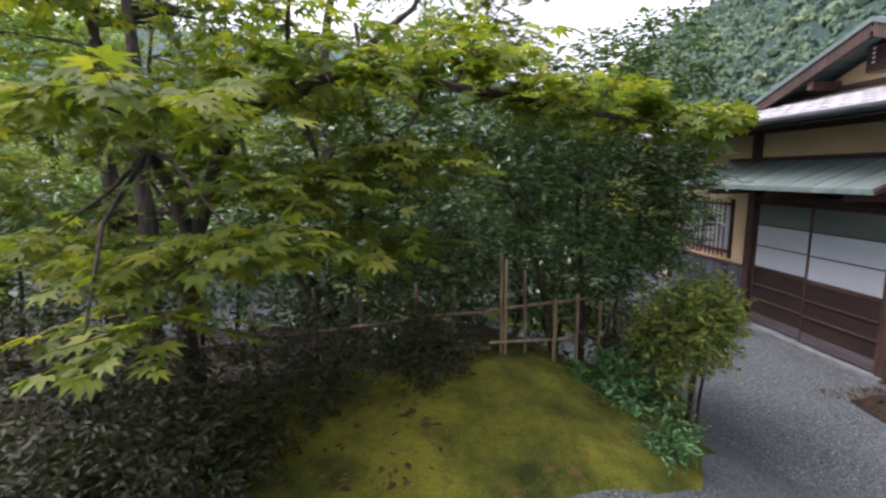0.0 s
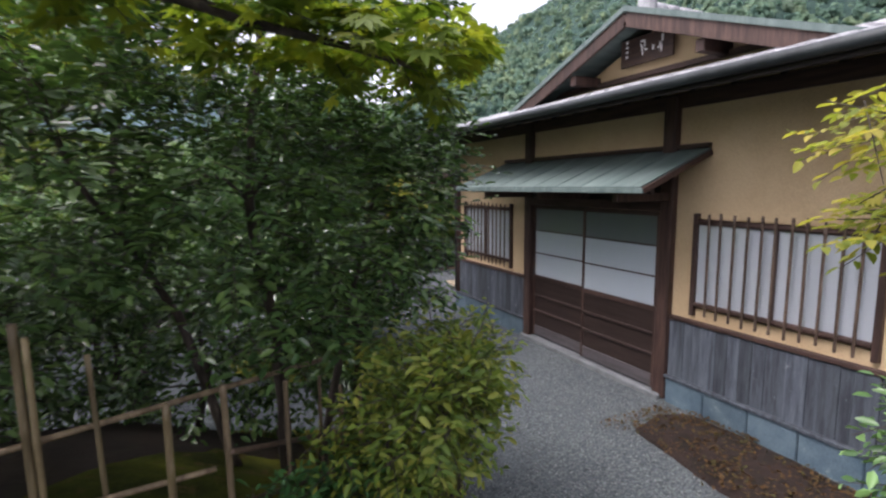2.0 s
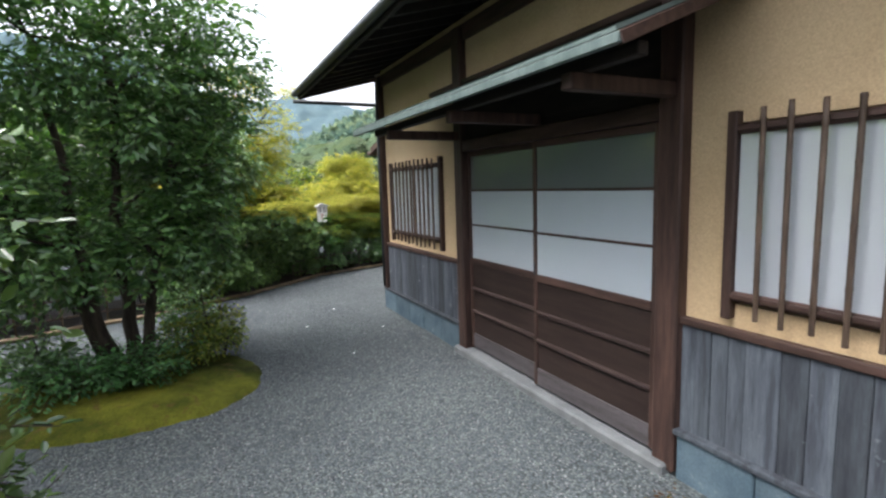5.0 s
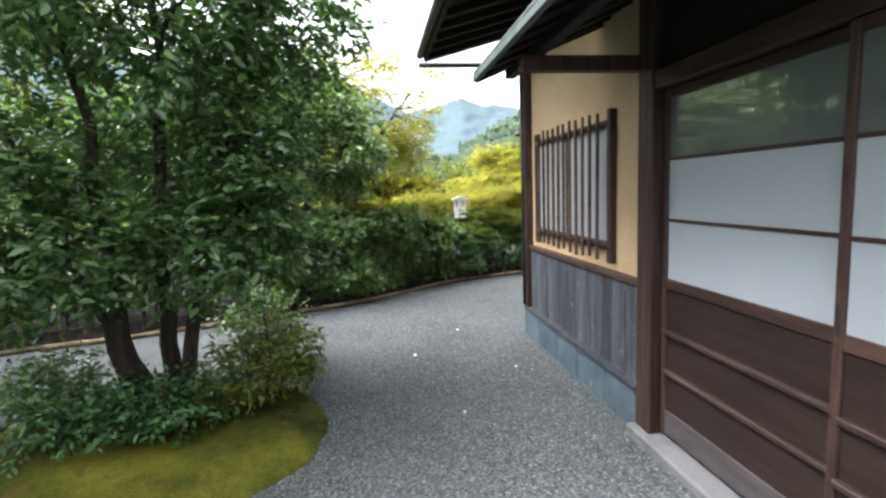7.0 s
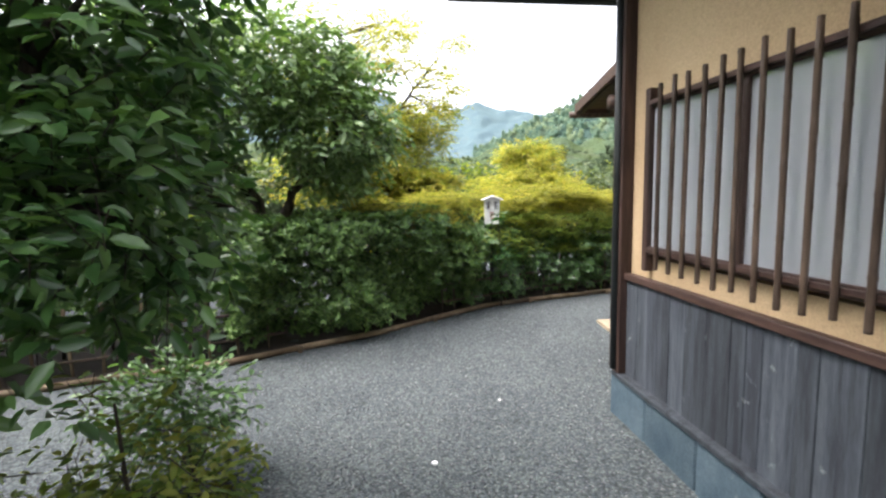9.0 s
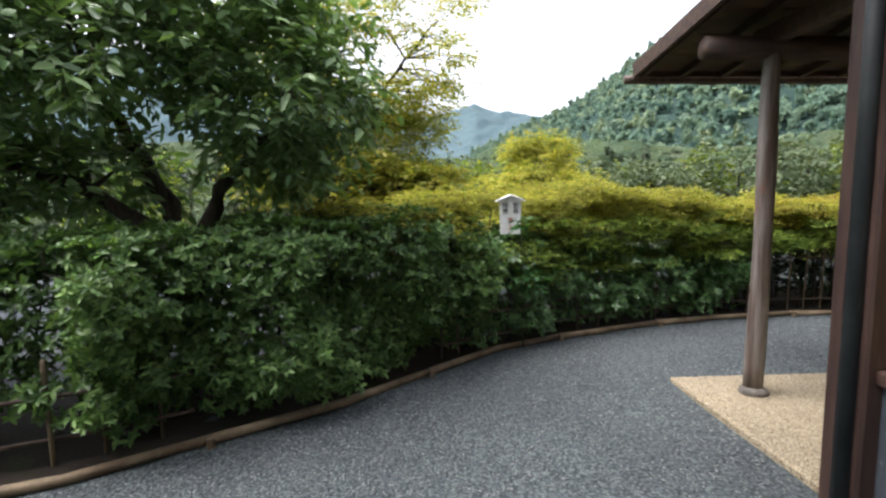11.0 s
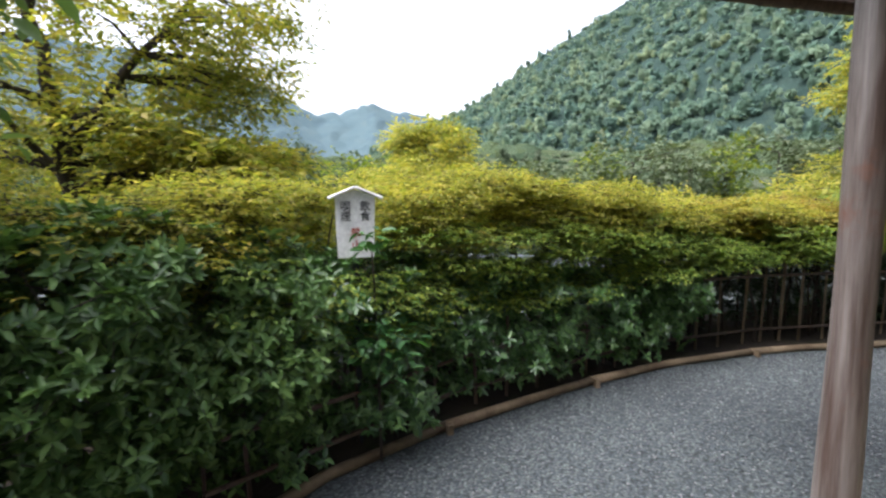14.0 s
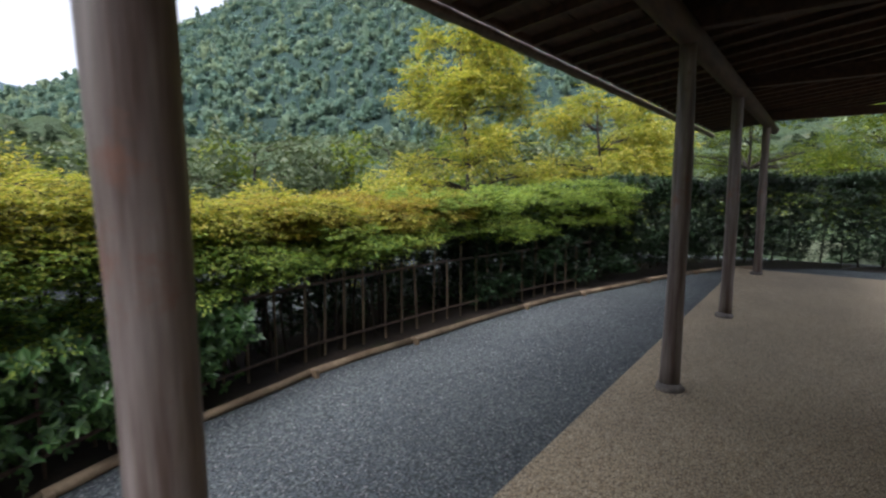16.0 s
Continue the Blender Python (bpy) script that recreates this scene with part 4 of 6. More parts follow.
# ---- border of bamboo logs and low fences ----
border = tagged(new("border_edging"), "weathered bamboo edging poles along the gravel", "edging", kind="structure")
rr = random.Random(31)
s, send = border_s(-2.0), border_s(15.0)
while s < send:
    l = rr.uniform(1.0, 1.7)
    xa, ya, *_ = border_point(s)
    xm, ym, *_ = border_point(s + l / 2)
    xb, yb, *_ = border_point(s + l)
    za, zb, zm = (float(ground_z(x, y)) + 0.026 for x, y in ((xa, ya), (xb, yb), (xm, ym)))
    part("edging_pole", tube([(xa, ya, za), (xm, ym, zm), (xb, yb, zb)], [0.030, 0.028, 0.027], 9, None, 0.08, rr), M_LOG, border, smooth=True)
    part("peg", box(xb - 0.018, xb + 0.018, yb - 0.075, yb - 0.04, zb - 0.1, zb + 0.035, 0.004), M_LOG, border)
    s += l - 0.01


def lattice_fence(points, hts, label, seed, spacing=0.24, r=0.011, rails=(0.35, 0.85), jitter=0.12, mat=None):
    """A see-through fence of upright and level bamboo canes along a line of ground points."""
    rr = random.Random(seed)
    f = tagged(new("bamboo_fence"), label, "fence")
    seglen = [math.dist(a, b) for a, b in zip(points, points[1:])]
    total = sum(seglen)

    def at(d):
        for (a, b, l) in zip(points, points[1:], seglen):
            if d <= l:
                t = d / l
                return a[0] + (b[0] - a[0]) * t, a[1] + (b[1] - a[1]) * t
            d -= l
        return points[-1]
    d = 0.0
    while d < total:
        x, y = at(d)
        g = float(ground_z(x, y))
        h = hts * (1 + rr.uniform(-jitter, jitter))
        part("cane", bamboo_pole((x, y, g - 0.05), (x + rr.uniform(-0.02, 0.02), y + rr.uniform(-0.02, 0.02), g + h), r * rr.uniform(0.8, 1.3), 3, rr), mat or M_BAMBOO, f, smooth=True)
        d += spacing * rr.uniform(0.75, 1.25)
    for k in rails:
        d = 0.0
        while d < total - 0.05:
            e = min(total, d + 1.5)
            (xa, ya), (xb, yb) = at(d), at(e)
            za, zb = float(ground_z(xa, ya)) + hts * k, float(ground_z(xb, yb)) + hts * k
            part("rail", bamboo_pole((xa, ya - 0.016, za), (xb, yb - 0.016, zb), r * 1.15, 4, rr), M_BAMBOO_DARK, f, smooth=True)
            d = e
    return f


vs, fs = [], []
for i in range(120):
    px, py, nx, ny = border_point(border_s(-2.0) + (border_s(20.0) - border_s(-2.0)) * i / 119)
    for o in (0.0, 0.3, 0.7, 1.1):
        x, y = px + nx * o, py + ny * o
        vs.append((x, y, float(ground_z(x, y)) + 0.012 + 0.03 * noise.noise(Vector((x * 4, y * 4, 2)))))
for i in range(119):
    for k in range(3):
        a = i * 4 + k
        fs += [a, a + 4, a + 5, a + 1]
tagged(link("hedge_soil", mesh_from_arrays("hedge_soil", np.array(vs), fs, np.full(119 * 3, 4), True), M_EARTH), "dark soil strip under the hedges", "soil", kind="structure")

def fence_ground(x, y):
    return float(ground_z(x, y))


bank_fence = lattice_fence([(1.25, 3.28), (1.5, 3.45), (2.05, 4.15), (2.45, 4.9)], 0.62, "dry bamboo lattice fence on the moss bank", 41, 0.26, 0.010, (0.2, 0.55), mat=M_BAMBOO_OLD)
rr = random.Random(47)
for (x, y, h, r) in ((0.69, 3.20, 0.76, 0.013), (0.715, 3.19, 0.72, 0.010), (1.06, 3.20, 0.52, 0.013), (0.87, 3.24, 0.66, 0.009)):
    part("cane", bamboo_pole((x, y, fence_ground(x, y) - 0.05), (x + rr.uniform(-0.02, 0.02), y, fence_ground(x, y) + h), r, 3, rr), M_BAMBOO, bank_fence, smooth=True)
for z0, (x1, y1, z1) in ((1.39, (1.75, 3.75, 1.33)), (1.16, (1.2, 3.26, 1.15))):
    part("rail", bamboo_pole((0.6, 3.175, z0), (x1, y1 - 0.015, z1), 0.011, 5, rr), M_BAMBOO_OLD, bank_fence, smooth=True)
lattice_fence([(-4.2, 3.0), (0.6, 3.15)], 0.62, "dark old bamboo lattice fence under the shrubs", 42, 0.3, 0.012, (0.2, 0.6), mat=M_BAMBOO_DARK)


def offset_line(x0, x1, off, n):
    out = []
    for i in range(n):
        px, py, nx, ny = border_point(border_s(x0) + (border_s(x1) - border_s(x0)) * i / (n - 1))
        out.append((px + nx * off, py + ny * off))
    return out


lattice_fence(offset_line(-1.5, 3.1, 0.2, 9), 0.55, "bamboo lattice fence behind the edging", 43, 0.24, 0.010, (0.25, 0.65), mat=M_BAMBOO_OLD)
lattice_fence(offset_line(4.6, 7.4, 0.14, 8), 0.5, "bamboo lattice fence in the hedge shade", 44, 0.26, 0.010, (0.3, 0.7), mat=M_BAMBOO_DARK)
lattice_fence(offset_line(7.2, 12.5, 0.24, 12), 0.68, "bamboo lattice fence below the maple hedge", 45, 0.2, 0.010, (0.2, 0.88), mat=M_BAMBOO_OLD)

# ---- hedges ----
def hedge(name, x0, x1, depth, top, leaf, seed, label, n, size, width, kind, flat, bottom=0.12, off=0.0, per=7, spray=0.16, bulge=0.10, droop=0.15, rough=1.0, rosette=False, gaps=-9.0, lean=0.0):
    """A clipped hedge along the border: leaves on its front, top and back skin, dark stems inside."""
    rng = np.random.default_rng(seed)
    rr = random.Random(seed)
    s0, s1 = border_s(x0), border_s(x1)
    bx, by, bnx, bny = border_point((s0 + s1) / 2)
    base = np.array([bx + bnx * depth / 2, by + bny * depth / 2, 0.0])
    base[2] = float(ground_z(base[0], base[1]))
    h = new(name)
    h.location = base
    tagged(h, label, "hedge")
    frame_pts = [border_point(s0 + (s1 - s0) * i / 60) for i in range(61)]
    F = np.array(frame_pts)
    t = rng.random(n) * 60
    i0 = np.minimum(t.astype(int), 59)
    fr = (t - i0)[:, None]
    Q = F[i0] * (1 - fr) + F[i0 + 1] * fr
    # profile: front face, rounded top, back face
    tops = np.array([top(x) for x in Q[:, 0]])
    prof = rng.random(n)
    front, back = prof < 0.55, prof > 0.88
    a = np.where(front, off + 0.03 * rng.normal(size=n), np.where(back, off + depth, off + depth * rng.random(n)))
    zrel = np.where(front | back, bottom + (1 - bottom) * rng.random(n) ** 0.85, 1.0)
    lump = np.array([noise.noise(Vector((q[0] * 2.1, q[1] * 2.1, z * 2.4 + seed))) for q, z in zip(Q, zrel * tops)])
    lump2 = np.array([noise.noise(Vector((q[0] * 6.3, q[1] * 6.3, z * 6.0 + seed))) for q, z in zip(Q, zrel * tops)])
    a = a - np.where(front, bulge * np.sin(np.pi * np.clip(zrel, 0, 1) ** 0.8) + rough * (0.20 * lump + 0.10 * lump2), 0)
    a = a + np.where(front, 0.14 * np.clip((zrel - 0.8) / 0.2, 0, 1) ** 2 - lean * (zrel - 0.3), 0)
    inner = np.where(rng.random(n) < 0.3, rng.uniform(0.08, 0.55 * depth, n), rng.random(n) ** 2.2 * 0.25)
    a = a + np.where(front, inner, 0)
    gz = ground_z(Q[:, 0], Q[:, 1])
    z = zrel * (tops - 0.06) * (1 + 0) + np.where(front | back, 0, rough * (0.11 * lump + 0.07 * lump2) - inner * 0.5)
    O = np.stack([Q[:, 0] + Q[:, 2] * a, Q[:, 1] + Q[:, 3] * a, gz * 0 + 0.06 + z], 1)
    outw = np.stack([np.where(front, -Q[:, 2], np.where(back, Q[:, 2], 0)), np.where(front, -Q[:, 3], np.where(back, Q[:, 3], 0)), np.where(front | back, 0.35, 1.0)], 1)
    # shoots leave dark hollows between the leafy pads
    pad = np.array([noise.noise(Vector((o[0] * 3.4, o[1] * 3.4, o[2] * 4.6 + seed))) + 0.5 * noise.noise(Vector((o[0] * 8.5, o[1] * 8.5, o[2] * 9.0 + seed))) for o in O])
    stay = (pad > gaps) | (rng.random(n) < 0.12) | back | (front & (inner > 0.13))
    O, outw, n = O[stay], outw[stay], int(stay.sum())
    d = unit(outw + rng.normal(size=(n, 3)) * 0.5 * np.array([1, 1, 1 - 0.6 * flat]))
    d[:, 2] *= (1 - 0.75 * flat)
    d = unit(d)
    L = spray * (0.6 + 0.8 * rng.random((n, 1)))
    Ps, Ds, Ns, Ss = [], [], [], []
    for k in range(per):
        tt = (k + rng.random((n, 1))) / per
        sgn = 1.0 if k % 2 else -1.0
        sd = unit(np.cross(d, np.array([[0.03, 0.02, 1.0]])))
        if rosette:
            ax = unit(d + np.array([0, 0, 0.5]))
            e1 = unit(np.cross(ax, np.array([[0.31, 0.22, 0.4]])))
            e2 = np.cross(ax, e1)
            phi = 2 * math.pi * (k + 0.35 * rng.random((n, 1))) / per * 1.9 + rng.random((n, 1))
            Ps.append(O + ax * L * (0.08 * k / per))
            Ds.append(unit(ax * (0.2 + 0.35 * rng.random((n, 1))) + e1 * np.cos(phi) + e2 * np.sin(phi) - np.array([0, 0, droop])))
            Ns.append(ax + rng.normal(size=(n, 3)) * 0.25)
            Ss.append(size * (0.6 + 0.7 * rng.random(n)))
            continue
        Ps.append(O + d * L * (tt - 0.6))
        Ds.append(unit(d * 0.6 + sd * sgn * (0.4 + 0.6 * rng.random((n, 1))) + rng.normal(size=(n, 3)) * 0.3 * (1 - 0.6 * flat) - np.array([0, 0, droop])))
        Ns.append(np.array([0, 0, 1.0]) + outw * 0.5 * (1 - flat) + rng.normal(size=(n, 3)) * (0.5 - 0.3 * flat))
        Ss.append(size * (0.55 + 0.8 * rng.random(n)))
    P, D, N, S = map(np.concatenate, (Ps, Ds, Ns, Ss))
    me = leaves_mesh("foliage", P - base, D, N, S, width, kind)
    tagged(link("foliage", me, leaf, h), kind="stuff")
    me = twig_mesh("twigwork", (O - d * L * 0.6 - base)[::2], (O + d * L * 0.3 - base)[::2], 0.0025)
    tagged(link("twigwork", me, M_BARK, h), kind="stuff")
    bm = bmesh.new()
    m = int((s1 - s0) / 0.22)
    for k in range(m):
        px, py, nx, ny = border_point(s0 + (s1 - s0) * (k + rr.random()) / m)
        o = off + depth * rr.uniform(0.3, 0.8)
        x, y = px + nx * o, py + ny * o
        g = float(ground_z(x, y)) - 0.03
        tp = top(px) * rr.uniform(0.7, 0.95)
        pts = [Vector((x + rr.uniform(-0.08, 0.08) * q, y + rr.uniform(-0.08, 0.08) * q, g + (tp - g) * q)) - Vector(base) for q in (0, 0.3, 0.6, 1.0)]
        part("stem", tube(pts, [0.016, 0.013, 0.009, 0.004], 5), M_BARK, h, smooth=True)
    return h


def maple_pads(x0, x1, depth, low, top, leaf, seed, label, pads, off=0.1, size=0.032, face=0.5, thick=0.022):
    """A loose maple hedge: flat tiers of foliage, one above the other, with dark gaps and stems between them."""
    rng = np.random.default_rng(seed)
    rr = random.Random(seed)
    s0, s1 = border_s(x0), border_s(x1)
    bx, by, bnx, bny = border_point((s0 + s1) / 2)
    base = np.array([bx + bnx * depth / 2, by + bny * depth / 2, 0.0])
    base[2] = float(ground_z(base[0], base[1]))
    h = new("maple_hedge")
    h.location = base
    tagged(h, label, "hedge")
    Ps, Ds, Ns, Ss, A, B = [], [], [], [], [], []
    for k in range(pads):
        px, py, nx, ny = border_point(s0 + (s1 - s0) * (k + rng.random()) / pads)
        hi = top(px) - 0.05 * rng.random() + 0.05 * math.sin(px * 5.3 + seed)
        if rng.random() < face:
            a, z = off + 0.10 * rng.random() - 0.02, low(px) + (hi - low(px)) * rng.random()
        else:
            a, z = off + depth * rng.random(), hi - 0.10 * rng.random() ** 2
        a += 0.05 * math.sin(px * 9.1 + z * 7.0)
        R = rng.uniform(0.12, 0.30)
        if abs(px - 5.19) < 0.16 + 0.8 * R and a < 0.5 and z > 0.86:
            continue
        n = int(34 + 800 * R * R)
        ang, q = rng.uniform(0, 2 * math.pi, n), np.sqrt(rng.random(n))
        u, w = R * 1.25 * q * np.cos(ang), R * 0.8 * q * np.sin(ang)
        tip = np.stack([ny * u - nx * w, -nx * u - ny * w, thick * rng.normal(size=n) + 0.04 * (1 - q) - 0.12 * np.maximum(w, 0)], 1)
        o = np.array([px + nx * a, py + ny * a, z + 0.06]) + tip
        out = unit(tip * np.array([1, 1, 0.4]) + rng.normal(size=(n, 3)) * 0.05 * np.array([1, 1, 0.5]) - np.array([nx, ny, 0]) * 0.06)
        L = 0.12 * (0.6 + 0.8 * rng.random((n, 1)))
        sd = unit(np.cross(out, np.array([[0.02, 0.03, 1.0]])))
        for j in range(6):
            t = (j + rng.random((n, 1))) / 6
            sgn = 1.0 if j % 2 else -1.0
            Ps.append(o + out * L * (t - 0.5))
            Ds.append(unit(out * 0.7 + sd * sgn * (0.4 + 0.5 * rng.random((n, 1))) + rng.normal(size=(n, 3)) * 0.1 - np.array([0, 0, 0.12])))
            Ns.append(np.array([0, 0, 1.0]) + rng.normal(size=(n, 3)) * 0.22)
            Ss.append(size * (0.55 + 0.8 * rng.random(n)))
        A.append((o - out * L * 0.6)[::3])
        B.append((o + out * L * 0.4)[::3])
    P, D, N, S, A, B = map(np.concatenate, (Ps, Ds, Ns, Ss, A, B))
    tagged(link("foliage", leaves_mesh("foliage", P - base, D, N, S, 0.42, "kite"), leaf, h), kind="stuff")
    tagged(link("twigwork", twig_mesh("twigwork", A - base, B - base, 0.0025), M_BARK, h), kind="stuff")
    for k in range(int((s1 - s0) / 0.2)):
        px, py, nx, ny = border_point(s0 + (s1 - s0) * (k + rr.random()) * 0.2 / (s1 - s0))
        o = off + depth * rr.uniform(0.2, 0.8)
        x, y = px + nx * o, py + ny * o
        g = float(ground_z(x, y)) - 0.03
        tp = top(px) * rr.uniform(0.8, 0.97)
        pts = [Vector((x + rr.uniform(-0.12, 0.12) * q, y + rr.uniform(-0.12, 0.12) * q, g + (tp - g) * q)) - Vector(base) for q in (0, 0.3, 0.6, 1.0)]
        part("stem", tube(pts, [0.014, 0.011, 0.008, 0.004], 5), M_BARK, h, smooth=True)
    return h


def maple_top(x):
    return float(np.interp(x, [3.9, 5.2, 6.3, 7.4, 8.2, 9.6, 11.0, 13.2], [1.20, 1.27, 1.34, 1.24, 1.12, 1.13, 1.20, 1.30]))


hedge("clipped_hedge", -1.0, 3.0, 0.7, lambda x: 1.13, G_HEDGE, 61, "dark green clipped hedge behind a bamboo fence", 7200, 0.05, 0.42, "oval", 0.0, bottom=0.16, off=0.34, rosette=True, gaps=-0.2, droop=0.0)
hedge("clipped_hedge", 2.6, 4.95, 0.85, lambda x: 1.14, G_HEDGE, 62, "dense dark green evergreen hedge that overhangs the edging", 11500, 0.047, 0.42, "oval", 0.0, bottom=0.03, off=0.06, bulge=0.10, rosette=True, gaps=-0.14, lean=0.05, rough=1.2, droop=0.0)
maple_pads(4.1, 9.6, 0.9, lambda x: maple_top(x) - 0.38, maple_top, G_YELLOW, 63, "low spreading maple hedge, yellow-green on top", 370, off=0.22, face=0.45)
maple_pads(4.7, 9.5, 0.45, lambda x: 0.50 + 0.04 * (x - 4.7), lambda x: maple_top(x) - 0.2, G_OLIVE, 68, "olive-green layered maple sprays in front of the hedge", 150, off=0.13, face=0.9)
hedge("clipped_hedge", 4.7, 8.0, 0.7, lambda x: float(np.interp(x, [4.7, 6.0, 7.2, 9.0], [1.0, 0.85, 0.7, 0.55])), G_ISLAND, 64, "green mixed shrubs below the maple hedge", 7500, 0.05, 0.42, "oval", 0.1, bottom=0.03, off=0.1, bulge=0.08, rough=1.6, rosette=True, gaps=-0.08)
maple_pads(8.3, 10.4, 0.9, lambda x: maple_top(x) - 0.2, lambda x: maple_top(x) + 0.02, G_ORANGE, 65, "maple hedge with leaves turning orange", 80, off=0.25, face=0.5)
hedge("clipped_hedge", 7.4, 13.4, 0.8, lambda x: float(np.interp(x, [7.4, 10.0, 13.4], [0.95, 0.98, 1.15])), G_SHADE, 69, "shrubs in shade-dark leaf colour behind the bamboo fence", 7000, 0.055, 0.5, "kite", 0.2, bottom=0.02, off=0.55, gaps=-0.1)
maple_pads(9.6, 13.2, 0.9, lambda x: 0.62 + 0.05 * (x - 9.6), maple_top, G_OLIVE, 66, "green maple hedge above a bamboo fence", 170, off=0.2, face=0.6)
hedge("clipped_hedge", 10.4, 20.0, 0.9, lambda x: float(np.interp(x, [10.4, 13.0, 15.9], [1.05, 1.36, 1.45])), G_SHADE, 67, "tall clipped hedge in shade-dark colour round the end of the court", 17000, 0.06, 0.5, "kite", 0.1, bottom=0.05, off=0.3)

# ---- trees and shrubs ----
def clear_of_walk(P):
    """The open lane beside the house stays free of leaves."""
    lane_a = (P[:, 0] > 3.42) & (P[:, 1] > 5.5) & (P[:, 1] < 10.4) & (P[:, 2] < 2.2)
    d = (P[:, 0] - 1.0) * 0.71 - (P[:, 1] - 1.1) * 0.71
    u = (P[:, 0] - 1.0) * 0.71 + (P[:, 1] - 1.1) * 0.71
    lane_b = (d > -0.45) & (d < 0.40) & (u > -2.6) & (u < 4.2) & (P[:, 2] < 2.75)
    return ~(lane_a | lane_b)


def gz(x, y):
    return float(ground_z(x, y)) - 0.03


# island tree with several stems
plant("evergreen_tree", (2.45, 7.75, gz(2.45, 7.75)),
      [([(2.40, 7.72, 0.05), (2.30, 7.74, 0.6), (2.22, 7.80, 1.2), (2.15, 7.85, 1.9), (2.08, 7.8, 2.8)], 0.062, 0.02),
       ([(2.50, 7.80, 0.05), (2.50, 7.86, 0.7), (2.46, 8.0, 1.4), (2.52, 8.05, 2.2), (2.5, 8.1, 3.1)], 0.06, 0.02),
       ([(2.58, 7.76, 0.05), (2.66, 7.84, 0.7), (2.82, 7.98, 1.4), (2.95, 8.05, 2.1), (3.1, 8.1, 2.8)], 0.048, 0.016),
       ([(2.34, 7.70, 0.05), (2.2, 7.72, 0.7), (1.95, 7.82, 1.25), (1.68, 7.9, 1.9)], 0.042, 0.014)],
      [((1.4, 7.8, 2.3), (0.6, 0.6, 0.5), 195), ((2.0, 7.5, 2.75), (0.7, 0.7, 0.55), 299), ((2.7, 7.8, 2.5), (0.7, 0.65, 0.6), 364), ((3.05, 8.2, 2.1), (0.62, 0.6, 0.55), 338),
       ((3.25, 8.3, 2.7), (0.6, 0.7, 0.5), 260), ((2.4, 8.4, 2.2), (0.7, 0.6, 0.6), 247), ((1.9, 8.0, 1.75), (0.5, 0.5, 0.32), 130), ((2.9, 8.0, 1.55), (0.42, 0.45, 0.36), 100),
       ((2.3, 7.6, 3.3), (0.9, 0.8, 0.4), 221), ((3.05, 7.9, 3.1), (0.6, 0.7, 0.4), 169), ((1.6, 7.4, 3.1), (0.6, 0.6, 0.4), 91), ((3.2, 7.75, 1.75), (0.3, 0.35, 0.5), 45), ((3.05, 8.3, 1.3), (0.36, 0.4, 0.5), 90), ((2.1, 7.5, 1.2), (0.5, 0.35, 0.45), 169), ((1.7, 7.7, 1.5), (0.45, 0.4, 0.5), 195), ((2.75, 7.7, 1.15), (0.42, 0.35, 0.4), 143), ((3.1, 8.0, 1.35), (0.32, 0.4, 0.4), 143), ((1.5, 7.8, 0.95), (0.35, 0.35, 0.4), 117), ((2.5, 8.5, 1.5), (0.6, 0.4, 0.5), 169)],
      G_ISLAND, 71, "evergreen tree with several dark stems on the moss island", "tree", 0.22, 8, 0.072, 0.46, "oval", keep=clear_of_walk)
for k, (x, y, r, hgt, n, sz, lf) in enumerate(((2.1, 7.45, 0.42, 0.30, 190, 0.045, G_FERN), (2.55, 7.5, 0.45, 0.32, 230, 0.045, G_FERN), (2.95, 7.85, 0.40, 0.34, 190, 0.042, G_AZALEA), (1.85, 7.75, 0.35, 0.42, 150, 0.05, G_TREE), (3.05, 7.95, 0.3, 0.62, 90, 0.045, G_AZALEA), (3.2, 8.1, 0.26, 0.4, 130, 0.045, G_AZALEA), (2.88, 8.8, 0.34, 0.5, 190, 0.05, G_TREE))):
    plant("low_shrub", (x, y, gz(x, y)), [([(x, y, gz(x, y)), (x + 0.05, y, 0.2), (x, y + 0.04, 0.1 + hgt)], 0.012, 0.005)], [((x, y, 0.1 + hgt * 0.55), (r, r * 0.85, hgt * 0.55), n)], lf, 80 + k,
          "low leafy shrub round the foot of the tree", "shrub", 0.16, 7, sz, 0.45, "oval", group="island shrubs", shell=0.3, keep=clear_of_walk)

